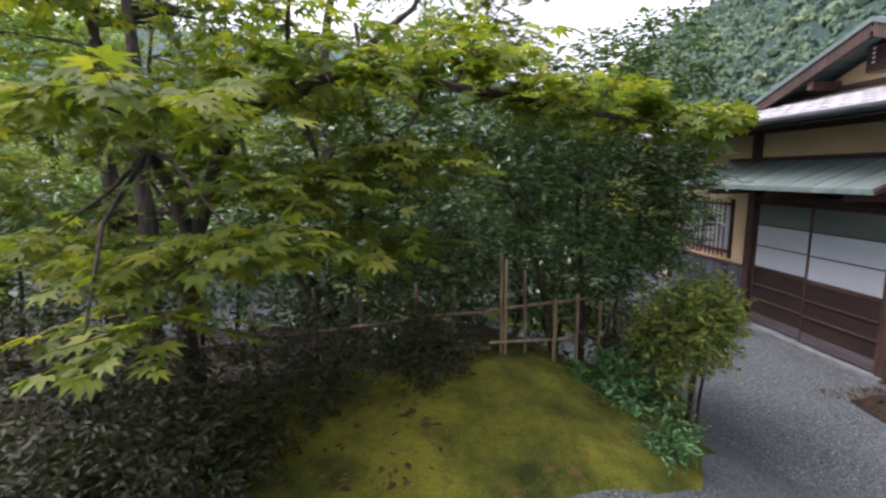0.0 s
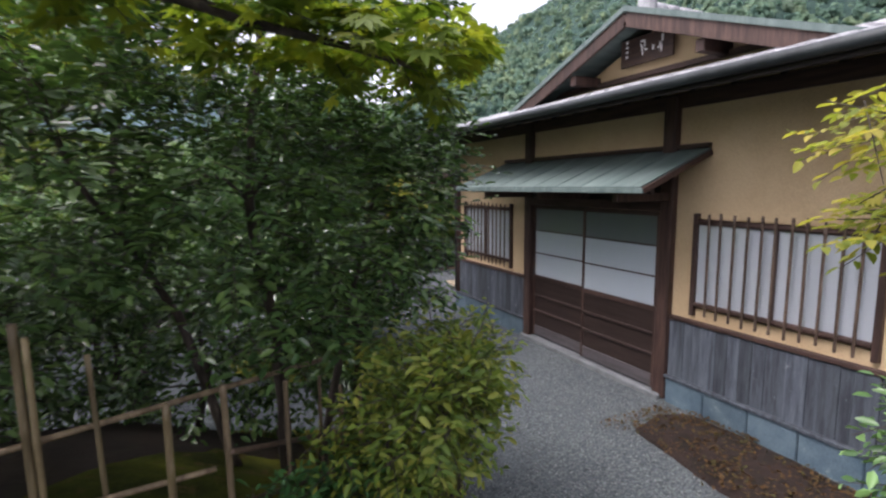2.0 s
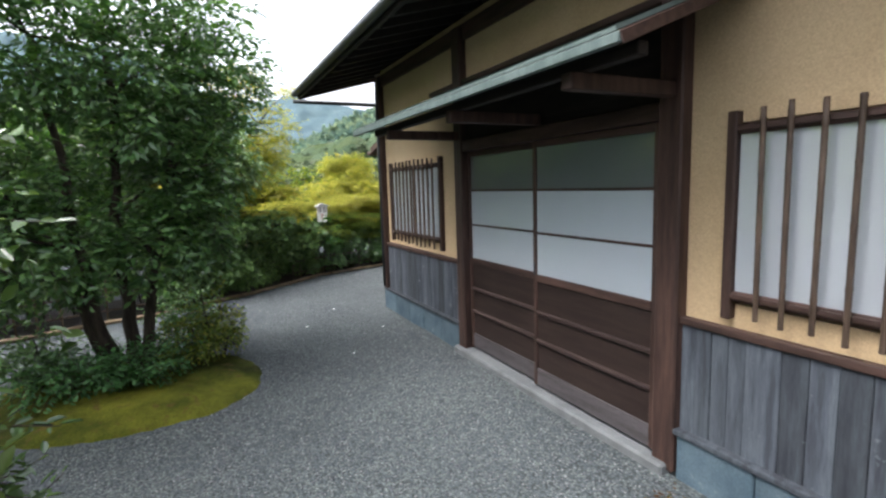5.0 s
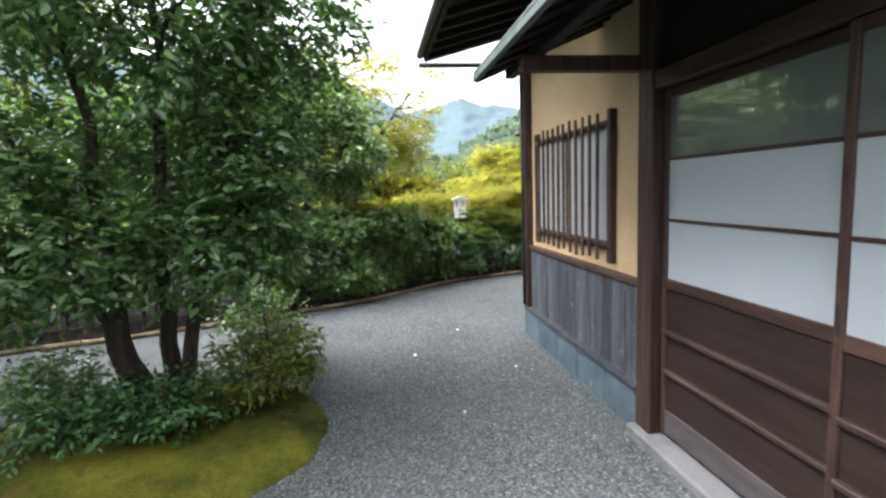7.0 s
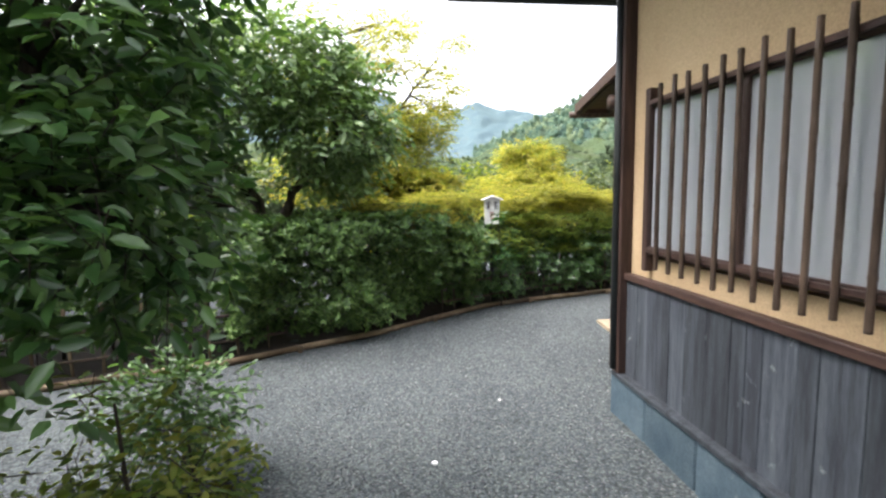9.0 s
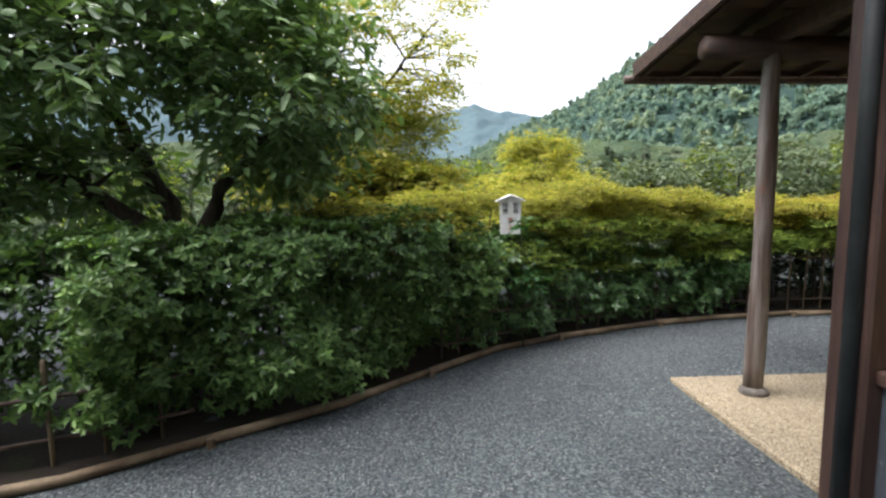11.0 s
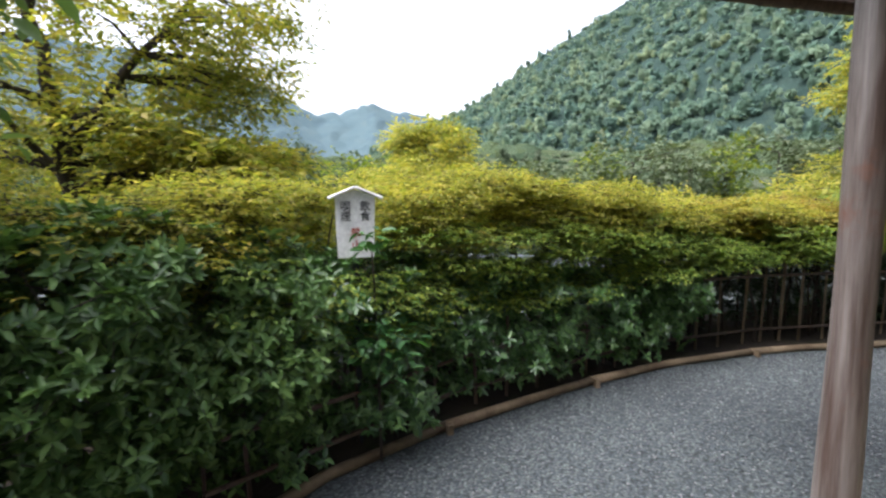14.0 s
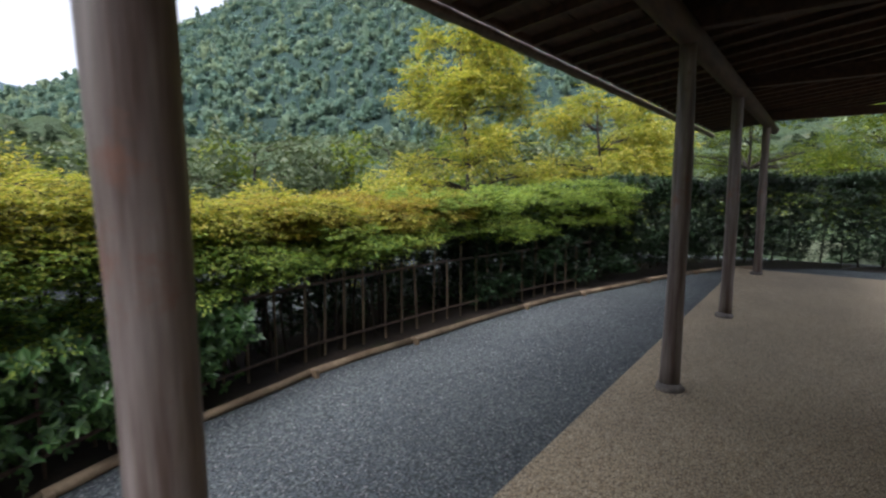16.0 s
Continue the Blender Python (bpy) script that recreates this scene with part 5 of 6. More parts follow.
# evergreen tree behind the hedge, airy maple beyond it
plant("evergreen_tree", (2.7, 11.75, gz(2.7, 11.75)),
      [([(2.7, 11.75, 0.0), (2.66, 11.75, 0.7), (2.55, 11.8, 1.3), (2.2, 11.9, 1.9), (1.9, 11.9, 2.5)], 0.10, 0.03), ([(2.72, 11.75, 0.9), (2.95, 11.75, 1.4), (3.3, 11.8, 1.8), (3.6, 11.8, 2.3)], 0.065, 0.02),
       ([(2.62, 11.75, 1.0), (2.1, 11.7, 1.4), (1.6, 11.6, 1.6), (1.1, 11.6, 1.8)], 0.06, 0.02)],
      [((3.45, 11.6, 2.0), (0.65, 0.6, 0.5), 338), ((3.1, 11.7, 2.5), (0.8, 0.8, 0.5), 338), ((2.3, 11.4, 2.3), (0.8, 0.7, 0.5), 312), ((1.5, 11.4, 2.2), (0.8, 0.7, 0.5), 260), ((0.7, 11.5, 2.0), (0.7, 0.7, 0.5), 208),
       ((2.7, 11.6, 2.75), (0.9, 0.8, 0.4), 221), ((1.6, 11.4, 2.7), (0.8, 0.7, 0.4), 156), ((3.3, 11.9, 1.6), (0.5, 0.5, 0.3), 117), ((0.8, 11.4, 2.5), (0.7, 0.7, 0.4), 117), ((1.3, 11.7, 1.55), (0.8, 0.6, 0.4), 247), ((0.3, 11.6, 1.5), (0.8, 0.6, 0.45), 247), ((2.1, 11.9, 1.5), (0.6, 0.5, 0.3), 156), ((-0.6, 11.4, 2.0), (0.8, 0.7, 0.7), 247)],
      G_CROWN, 73, "broad evergreen tree with crooked limbs behind the hedge", "tree", 0.28, 9, 0.092, 0.42, "oval", droop=0.32)
rr = random.Random(303)
cl = [((3.55 + rr.uniform(-1.1, 1.1), 14.4 + rr.uniform(-0.6, 0.6), rr.uniform(1.2, 2.6)), (0.5, 0.45, 0.28), 85) for k in range(24)]
cl += [((3.7 + rr.uniform(-1.3, 1.2), 14.4 + rr.uniform(-0.6, 0.6), rr.uniform(2.7, 4.1)), (0.5, 0.45, 0.22), 60) for k in range(15)]
cl += [((5.1, 14.5, 3.75), (0.4, 0.4, 0.1), 45), ((4.85, 14.5, 2.72), (0.35, 0.35, 0.08), 36), ((4.7, 14.4, 3.3), (0.45, 0.4, 0.1), 45)]
b = gz(3.45, 14.3)
plant("maple_tree", (3.45, 14.3, b), [([(3.45, 14.3, b), (3.45, 14.3, 0.9), (3.35, 14.3, 1.7), (3.2, 14.35, 2.6), (3.3, 14.4, 3.8)], 0.085, 0.02), ([(3.38, 14.3, 1.6), (3.75, 14.35, 2.2), (4.3, 14.4, 2.9), (4.7, 14.4, 3.4)], 0.045, 0.01), ([(3.42, 14.3, 1.3), (3.0, 14.3, 1.9), (2.6, 14.3, 2.6)], 0.035, 0.01)], cl,
      G_YELLOW, 74, "airy yellow-green maple beyond the hedge", "tree", 0.3, 10, 0.062, 0.45, "kite", flat=0.55, droop=0.15, twig_every=6)
# yellow maples beyond the hedge
for k, (x, y, top, w, leaf, n, lab) in enumerate(((7.5, 18.8, 2.55, 1.7, G_YELLOW, 420, "rounded yellow-green maple beyond the hedge"), (4.4, 14.2, 1.8, 0.9, G_YELLOW, 240, "small yellow maple behind the notice board"),
                                                   (14.6, 15.2, 4.3, 1.5, G_YELLOW, 360, "tall yellow-green maple beyond the hedge"), (17.2, 13.3, 3.3, 1.8, G_YELLOW, 420, "golden maple beyond the end of the hedge"),
                                                   (21.0, 10.6, 3.9, 2.2, G_MAPLE, 380, "green maple behind the dark hedge"), (19.5, 7.2, 4.2, 2.2, G_MAPLE, 300, "green maple behind the shelter"),
                                                   (10.6, 15.2, 1.3, 1.1, G_YELLOW, 150, "low yellow maple behind the hedge"))):
    b = gz(x, y)
    rr = random.Random(90 + k)
    cl = []
    zlo = max(b + 0.3 * (top - b), 0.55)
    for i in range(26):
        a, q = rr.uniform(0, 6.28), rr.random()
        hz = 0.35 + 0.65 * q
        tp = 0.8 if k == 0 else 0.55
        cl.append(((x + math.cos(a) * w * (1.0 - tp * q), y + math.sin(a) * w * (1.0 - tp * q), zlo + (top - zlo) * 0.95 * q), (w * (0.46 - 0.3 * tp * q), w * (0.46 - 0.3 * tp * q), w * (0.24 - 0.08 * q)), int(n / 3 * (1.1 - 0.5 * q))))
    plant("maple_tree", (x, y, b), [([(x, y, b), (x + 0.1, y, b + (top - b) * 0.4), (x - 0.05, y + 0.1, b + (top - b) * 0.9)], 0.07, 0.015)], cl, leaf, 110 + k, lab, "tree", 0.34, 10, 0.075, 0.5, "kite", flat=0.6, droop=0.15, group="garden maples", shell=0.15)

# garden on the bank: glossy camellias along the fence
plant("camellia_tree", (1.55, 3.95, gz(1.55, 3.95)),
      [([(1.55, 3.95, gz(1.55, 3.95)), (1.5, 3.9, 1.5), (1.4, 3.8, 2.1), (1.5, 3.8, 2.9)], 0.035, 0.012), ([(1.7, 4.0, gz(1.7, 4.0)), (1.9, 4.0, 1.5), (2.1, 4.0, 2.2)], 0.028, 0.01), ([(1.3, 3.9, gz(1.3, 3.9)), (1.1, 3.8, 1.6), (0.8, 3.6, 2.2)], 0.028, 0.01)],
      [((1.9, 3.75, 2.05), (0.55, 0.45, 0.5), 280), ((2.1, 3.95, 2.6), (0.55, 0.5, 0.5), 260), ((1.3, 3.6, 2.2), (0.6, 0.45, 0.5), 280), ((1.4, 3.7, 2.8), (0.65, 0.5, 0.5), 260), ((0.7, 3.5, 2.2), (0.55, 0.45, 0.5), 220), ((0.7, 3.6, 2.8), (0.6, 0.5, 0.45), 190),
       ((1.6, 3.7, 1.65), (0.5, 0.35, 0.3), 150), ((2.0, 3.8, 3.1), (0.5, 0.5, 0.4), 180), ((2.25, 4.1, 1.75), (0.4, 0.35, 0.4), 150), ((2.3, 4.0, 2.2), (0.4, 0.4, 0.45), 170)],
      G_DARK, 75, "glossy dark camellia with dense small leaves by the fence", "tree", 0.22, 8, 0.058, 0.48, "oval", flat=0.72, droop=0.08, keep=clear_of_walk)
plant("camellia_tree", (-0.4, 4.1, gz(-0.4, 4.1)),
      [([(-0.4, 4.1, gz(-0.4, 4.1)), (-0.4, 4.0, 1.7), (-0.2, 3.9, 2.5), (-0.3, 3.9, 3.4)], 0.05, 0.015), ([(-0.5, 4.1, gz(-0.5, 4.1)), (-0.9, 4.0, 1.6), (-1.2, 3.9, 2.3)], 0.035, 0.012)],
      [((-0.1, 3.7, 1.85), (0.55, 0.45, 0.45), 210), ((-0.5, 3.8, 2.4), (0.7, 0.5, 0.5), 240), ((0.1, 3.7, 2.6), (0.6, 0.5, 0.5), 220), ((-1.1, 3.8, 2.0), (0.6, 0.5, 0.5), 190), ((-0.4, 3.8, 3.0), (0.6, 0.5, 0.35), 70), ((0.35, 3.6, 1.6), (0.4, 0.3, 0.3), 110), ((0.2, 4.6, 2.2), (0.7, 0.5, 0.8), 190)],
      G_DARK, 76, "dark evergreen shrub among the garden trees", "tree", 0.22, 8, 0.058, 0.48, "oval", flat=0.72, droop=0.08, keep=clear_of_walk)
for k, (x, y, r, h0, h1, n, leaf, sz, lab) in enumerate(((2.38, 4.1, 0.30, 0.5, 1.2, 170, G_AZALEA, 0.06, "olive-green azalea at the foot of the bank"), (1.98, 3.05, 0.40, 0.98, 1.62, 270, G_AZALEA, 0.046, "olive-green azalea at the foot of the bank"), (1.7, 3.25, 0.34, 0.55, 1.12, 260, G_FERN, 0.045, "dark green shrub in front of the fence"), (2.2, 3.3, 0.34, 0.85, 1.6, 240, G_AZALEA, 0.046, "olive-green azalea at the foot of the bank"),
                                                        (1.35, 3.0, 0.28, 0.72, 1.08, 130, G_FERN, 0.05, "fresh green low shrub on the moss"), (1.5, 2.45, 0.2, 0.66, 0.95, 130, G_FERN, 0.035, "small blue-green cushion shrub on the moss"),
                                                        (-0.55, 2.85, 0.5, 0.85, 1.6, 330, G_BRONZE_SHADE, 0.045, "brownish azalea in shade-dark colour under the maples"), (0.15, 3.0, 0.36, 0.92, 1.5, 230, G_BRONZE_SHADE, 0.042, "olive azalea in shade-dark colour in front of the fence"), (-1.6, 2.7, 0.6, 0.85, 1.5, 330, G_BRONZE_SHADE, 0.045, "brownish azalea in shade-dark colour under the maples"),
                                                        (-0.95, 2.15, 0.42, 0.8, 1.35, 520, G_BRONZE_SHADE, 0.042, "brownish azalea in shade-dark colour under the maples"), (-1.5, 1.85, 0.45, 0.75, 1.3, 520, G_BRONZE_SHADE, 0.042, "brownish azalea in shade-dark colour under the maples"),
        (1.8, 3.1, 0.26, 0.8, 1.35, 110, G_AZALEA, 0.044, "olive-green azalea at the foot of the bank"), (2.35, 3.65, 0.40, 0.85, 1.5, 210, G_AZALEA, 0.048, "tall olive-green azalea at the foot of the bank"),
        (2.3, 4.75, 0.32, 0.3, 0.95, 180, G_DARK, 0.05, "dark leafy shrub by the gravel"), (0.0, 3.5, 0.4, 0.95, 1.5, 190, G_DARK, 0.05, "dark leafy shrub behind the fence"), (-2.6, 3.3, 0.6, 0.9, 1.6, 260, G_BRONZE_SHADE, 0.05, "brownish azalea in shade-dark colour under the maples"))):
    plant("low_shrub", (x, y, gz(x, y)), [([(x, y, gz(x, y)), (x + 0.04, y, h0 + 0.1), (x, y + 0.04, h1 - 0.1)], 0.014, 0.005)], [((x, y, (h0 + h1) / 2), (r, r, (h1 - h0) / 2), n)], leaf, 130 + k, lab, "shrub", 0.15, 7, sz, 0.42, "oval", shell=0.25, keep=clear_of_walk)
for k in range(9):
    x, y = -5.6 + 0.75 * k, 5.7 + 0.25 * math.sin(k * 2.1)
    plant("garden_shrub", (x, y, gz(x, y)), [([(x, y, gz(x, y)), (x + 0.1, y, 1.2), (x, y + 0.1, 2.0)], 0.03, 0.01)], [((x, y, 1.15), (0.65, 0.5, 0.75), 190), ((x + 0.2, y, 1.9), (0.5, 0.45, 0.4), 110)], G_TREE if k % 2 else G_DARK, 170 + k,
          "dense evergreen shrub at the back of the garden", "shrub", 0.24, 7, 0.075, 0.45, "oval", group="background shrubs", shell=0.3, twig_every=4)
for k in range(7):
    x, y = -0.9 + 0.5 * k, 4.75 + 0.18 * math.sin(k * 2.6)
    plant("garden_shrub", (x, y, gz(x, y)), [([(x, y, gz(x, y)), (x + 0.08, y, 1.1), (x, y + 0.1, 1.6)], 0.025, 0.01)], [((x, y, 1.05), (0.5, 0.42, 0.62), 210), ((x + 0.1, y, 1.6), (0.42, 0.4, 0.35), 110)], G_DARK, 190 + k,
          "dark evergreen shrub behind the bamboo fence", "shrub", 0.2, 7, 0.062, 0.45, "oval", group="background shrubs", shell=0.3, twig_every=4)
# maples that arch over the bank
# its highest clumps, above the view, are added to shade the bank
plant("maple_tree", (-1.3, 3.0, gz(-1.3, 3.0)),
      [([(-1.3, 3.0, gz(-1.3, 3.0)), (-1.25, 3.0, 1.8), (-0.9, 2.9, 2.6), (-0.2, 2.75, 2.85), (0.5, 2.7, 2.72), (1.2, 2.8, 2.62), (1.9, 2.95, 2.55)], 0.06, 0.008), ([(-1.2, 3.0, 1.9), (-1.4, 2.8, 2.6), (-1.5, 2.5, 3.3)], 0.04, 0.012), ([(-0.3, 2.75, 2.85), (0.1, 2.9, 3.2), (0.3, 3.0, 3.7)], 0.022, 0.008)],
      [((1.0, 2.75, 2.72), (0.6, 0.4, 0.10), 80), ((1.7, 2.95, 2.62), (0.55, 0.35, 0.09), 80), ((0.3, 2.6, 2.9), (0.5, 0.4, 0.12), 50), ((-0.4, 2.5, 2.75), (0.6, 0.5, 0.16), 90), ((-0.6, 2.4, 2.25), (0.55, 0.4, 0.13), 75), ((-0.2, 2.5, 1.95), (0.45, 0.35, 0.11), 50),
       ((-1.3, 2.5, 2.6), (0.6, 0.5, 0.2), 90), ((-1.6, 2.4, 3.2), (0.7, 0.6, 0.2), 90), ((-0.7, 2.7, 3.25), (0.6, 0.5, 0.18), 34), ((-0.55, 1.75, 2.05), (0.28, 0.2, 0.07), 22), ((-0.75, 1.6, 2.5), (0.4, 0.3, 0.08), 30), ((-0.9, 1.7, 1.75), (0.3, 0.25, 0.07), 20), ((-1.0, 2.2, 1.9), (0.4, 0.3, 0.1), 40), ((0.05, 2.45, 2.35), (0.45, 0.35, 0.1), 50), ((-1.7, 2.6, 1.9), (0.6, 0.4, 0.15), 60), ((-0.8, 1.9, 3.8), (0.7, 0.6, 0.2), 22), ((-1.8, 1.4, 3.6), (0.7, 0.7, 0.2), 36), ((-1.9, 2.2, 3.8), (0.8, 0.7, 0.2), 36)],
      G_MAPLE, 77, "maple with bright green layered sprays over the bank", "tree", 0.26, 7, 0.075, 0.30, "palm", flat=0.85, droop=0.22, keep=clear_of_walk)
for k, (x, y, r) in enumerate(((-2.3, 4.6, 0.11), (-2.9, 5.2, 0.13), (-0.7, 5.0, 0.09), (-4.2, 4.4, 0.12), (-5.5, 6.0, 0.14))):
    b = gz(x, y)
    rr = random.Random(150 + k)
    cl = [((x + rr.uniform(-1.1, 1.1), y + rr.uniform(-0.9, 0.9), rr.uniform(2.6, 5.2)), (0.7, 0.6, 0.24), 38) for i in range(5)]
    cl += [((x + rr.uniform(-1.0, 1.0), y + rr.uniform(-0.5, 0.5), rr.uniform(1.6, 2.4)), (0.6, 0.5, 0.3), 60) for i in range(2)]
    plant("maple_tree", (x, y, b), [([(x, y, b), (x + 0.06, y, 1.6), (x - 0.05, y + 0.1, 2.8), (x + 0.15, y, 4.6)], r, 0.03)], cl, G_MAPLE if k % 2 else G_TREE, 150 + k, "tall garden tree with a dark trunk and green crown", "tree", 0.34, 7, 0.085, 0.34, "palm" if k % 2 else "oval", flat=0.5, group="garden trees", keep=clear_of_walk)
for k, (x, y) in enumerate(((0.55, 6.7), (-1.6, 8.2))):
    rr = random.Random(260 + k)
    cl = [((x + rr.uniform(-0.9, 1.0), y + rr.uniform(-0.7, 0.8), rr.uniform(2.5, 4.6)), (0.7, 0.6, 0.2), 95) for i in range(10)]
    plant("maple_tree", (x, y, gz(x, y)), [([(x, y, gz(x, y)), (x + 0.1, y, 1.3), (x - 0.05, y + 0.1, 2.4), (x + 0.2, y, 3.8)], 0.08, 0.02)], cl, G_MAPLE, 260 + k, "bright green maple between garden and court", "tree", 0.28, 7, 0.07, 0.32, "palm", flat=0.8, group="garden trees", keep=clear_of_walk)
for k, (x, y) in enumerate(((-4.6, 9.9), (-6.4, 8.3), (-4.4, 12.6), (-7.2, 11.2), (-1.6, 13.6))):
    rr = random.Random(280 + k)
    zb = gz(x, y)
    cl = [((x + rr.uniform(-1.4, 1.4), y + rr.uniform(-1.2, 1.2), rr.uniform(1.6, 5.6)), (0.9, 0.85, 0.45), 62) for i in range(15)]
    plant("maple_tree", (x, y, zb), [([(x, y, zb), (x + 0.1, y, 1.6), (x - 0.1, y + 0.1, 3.0), (x + 0.15, y, 4.9)], 0.12, 0.03)], cl, G_OLIVE if k % 2 else G_MAPLE, 280 + k, "leafy garden tree beyond the hedge", "tree", 0.34, 8, 0.10, 0.5, "kite", flat=0.5, group="garden trees", keep=clear_of_walk)
# small maple on the house side of the path
plant("maple_tree", (3.75, 0.75, gz(3.75, 0.75)),
      [([(3.75, 0.75, gz(3.75, 0.75)), (3.6, 0.9, 1.0), (3.45, 1.15, 1.9), (3.3, 1.4, 2.8)], 0.04, 0.012), ([(3.5, 1.05, 1.6), (3.2, 1.5, 1.95), (2.88, 1.95, 2.15)], 0.014, 0.004)],
      [((2.92, 1.95, 2.05), (0.24, 0.24, 0.10), 46), ((2.95, 1.97, 2.32), (0.3, 0.3, 0.10), 56), ((3.25, 1.5, 2.75), (0.5, 0.45, 0.14), 60), ((3.12, 1.88, 2.2), (0.3, 0.3, 0.1), 46)],
      G_YELLOW, 78, "slender tree with yellow-green sprays beside the path", "tree", 0.2, 9, 0.045, 0.44, "oval", flat=0.8, droop=0.25, keep=clear_of_walk)
plant("low_shrub", (3.45, 1.75, gz(3.45, 1.75)), [([(3.45, 1.75, gz(3.45, 1.75)), (3.42, 1.77, 0.8), (3.4, 1.78, 1.4)], 0.015, 0.005)], [((3.25, 1.95, 1.32), (0.22, 0.24, 0.28), 130)], G_TREE, 79, "green leafy shrub beside the path", "shrub", 0.16, 7, 0.05, 0.45, "oval", keep=clear_of_walk)

plant("low_shrub", (5.27, 12.2, gz(5.27, 12.2)), [([(5.27, 12.2, gz(5.27, 12.2)), (5.26, 12.22, 0.6), (5.24, 12.2, 1.05)], 0.007, 0.003)], [((5.24, 12.2, 1.08), (0.05, 0.04, 0.06), 5), ((5.3, 12.15, 0.6), (0.16, 0.12, 0.12), 26)], G_FERN, 201,
      "young sapling with pale leaves before the notice board", "shrub", 0.12, 5, 0.06, 0.45, "oval", limbs=False)
# fallen leaves on bank and litter strip
rng = np.random.default_rng(5)
n = 500
x, y = np.concatenate([rng.uniform(-3.5, 0.2, n), rng.uniform(4.4, 5.2, 60)]), np.concatenate([rng.uniform(2.0, 3.4, n), rng.uniform(1.5, 4.4, 60)])
P = np.stack([x, y, ground_z(x, y) + np.where(x < 3, 0.085, 0.03)], 1)
D = rng.normal(size=P.shape) * np.array([1, 1, 0.15])
me = leaves_mesh("fallen_leaves", P, D, np.array([0, 0, 1.0]) + rng.normal(size=P.shape) * 0.25, 0.03 + 0.04 * rng.random(len(P)), 0.5, "oval")
tagged(link("fallen_leaves", me, G_LITTER), "brown fallen leaves scattered on soil and litter", "leaves", kind="stuff")

n = 2600
y = rng.uniform(1.2, 4.6, n)
x = 4.45 + 0.08 * np.sin(y * 5.1) + 0.07 * np.sin(y * 13.7) + 0.82 * rng.random(n) ** 0.8 - 0.10 * rng.random(n) ** 3
x = np.minimum(x, 5.25)
P = np.stack([x, y, ground_z(x, y) + 0.028 + 0.012 * rng.random(n)], 1)
D = rng.normal(size=P.shape) * np.array([1, 1, 0.25])
me = leaves_mesh("leaf_litter", P, D, np.array([0, 0, 1.0]) + rng.normal(size=P.shape) * 0.4, 0.018 + 0.03 * rng.random(n), 0.5, "oval")
tagged(link("leaf_litter", me, G_LITTER), "brown leaf litter with a ragged edge by the house", "leaves", kind="stuff")

# loose stones on the gravel
def pebbles(name, x0, x1, y0, y1, n, rmin, rmax, seed):
    rng = np.random.default_rng(seed)
    x, y = rng.uniform(x0, x1, n), rng.uniform(y0, y1, n)
    ok = (border_side(x, y) < -0.05) & ~((x > 5.22) & (y < 9.3)) & (np.hypot(x - 2.45, y - 7.62) > 0.98) & ~((x + 0.36 * (y - 3) < 2.7) & (y < 6.0)) & ~((x > 6.1) & (y < 11.3 - 0.077 * (x - 6.06)))
    x, y = x[ok], y[ok]
    n = len(x)
    r = rng.uniform(rmin, rmax, n)
    o = np.array([[1, 0, 0], [0, 1, 0], [-1, 0, 0], [0, -1, 0], [0, 0, 1.0], [0, 0, -1.0]])
    sc = rng.uniform(0.6, 1.3, (n, 1, 3)) * np.array([1, 1, 0.65])
    a = rng.uniform(0, 6.28, n)
    R = np.zeros((n, 3, 3))
    R[:, 0, 0], R[:, 0, 1], R[:, 1, 0], R[:, 1, 1], R[:, 2, 2] = np.cos(a), -np.sin(a), np.sin(a), np.cos(a), 1
    v = np.einsum("nij,nkj->nki", R, o[None] * sc * (1 + 0.3 * rng.normal(size=(n, 6, 1)) * 0.5)) * r[:, None, None]
    v += np.stack([x, y, ground_z(x, y) + r * 0.25], 1)[:, None, :]
    f = np.array([0, 1, 4, 1, 2, 4, 2, 3, 4, 3, 0, 4, 1, 0, 5, 2, 1, 5, 3, 2, 5, 0, 3, 5])
    ff = np.arange(n)[:, None] * 6 + f
    return mesh_from_arrays(name, v.reshape(-1, 3), ff.ravel(), np.full(8 * n, 3))


def pebble_material():
    m, nt, b = mat_base("gravel_stone")
    geo = nt.nodes.new("ShaderNodeNewGeometry")
    col = ramp(nt, geo.outputs["Random Per Island"], [(0.0, (0.06, 0.066, 0.078)), (0.4, (0.12, 0.13, 0.145)), (0.75, (0.19, 0.195, 0.205)), (1.0, (0.26, 0.265, 0.27))])
    fine = noise_node(nt, 220, 3)
    g = ramp(nt, fine.outputs[0], [(0.3, (0.8, 0.8, 0.8)), (0.7, (1.15, 1.15, 1.15))])
    out = mix(nt, 1.0, col.outputs[0], g.outputs[0], "MULTIPLY")
    nt.links.new(out.outputs[0], b.inputs["Base Color"])
    b.inputs["Roughness"].default_value = 0.8
    return m


M_PEBBLE = pebble_material()
for args in ((2.2, 5.3, 3.0, 12.4, 24000, 0.004, 0.010, 1), (5.3, 12.0, 9.4, 12.9, 18000, 0.004, 0.010, 2)):
    tagged(link("gravel_stones", pebbles("gravel_stones", *args), M_PEBBLE), "loose grey gravel stones on the court", "gravel", kind="stuff")
rr = random.Random(9)
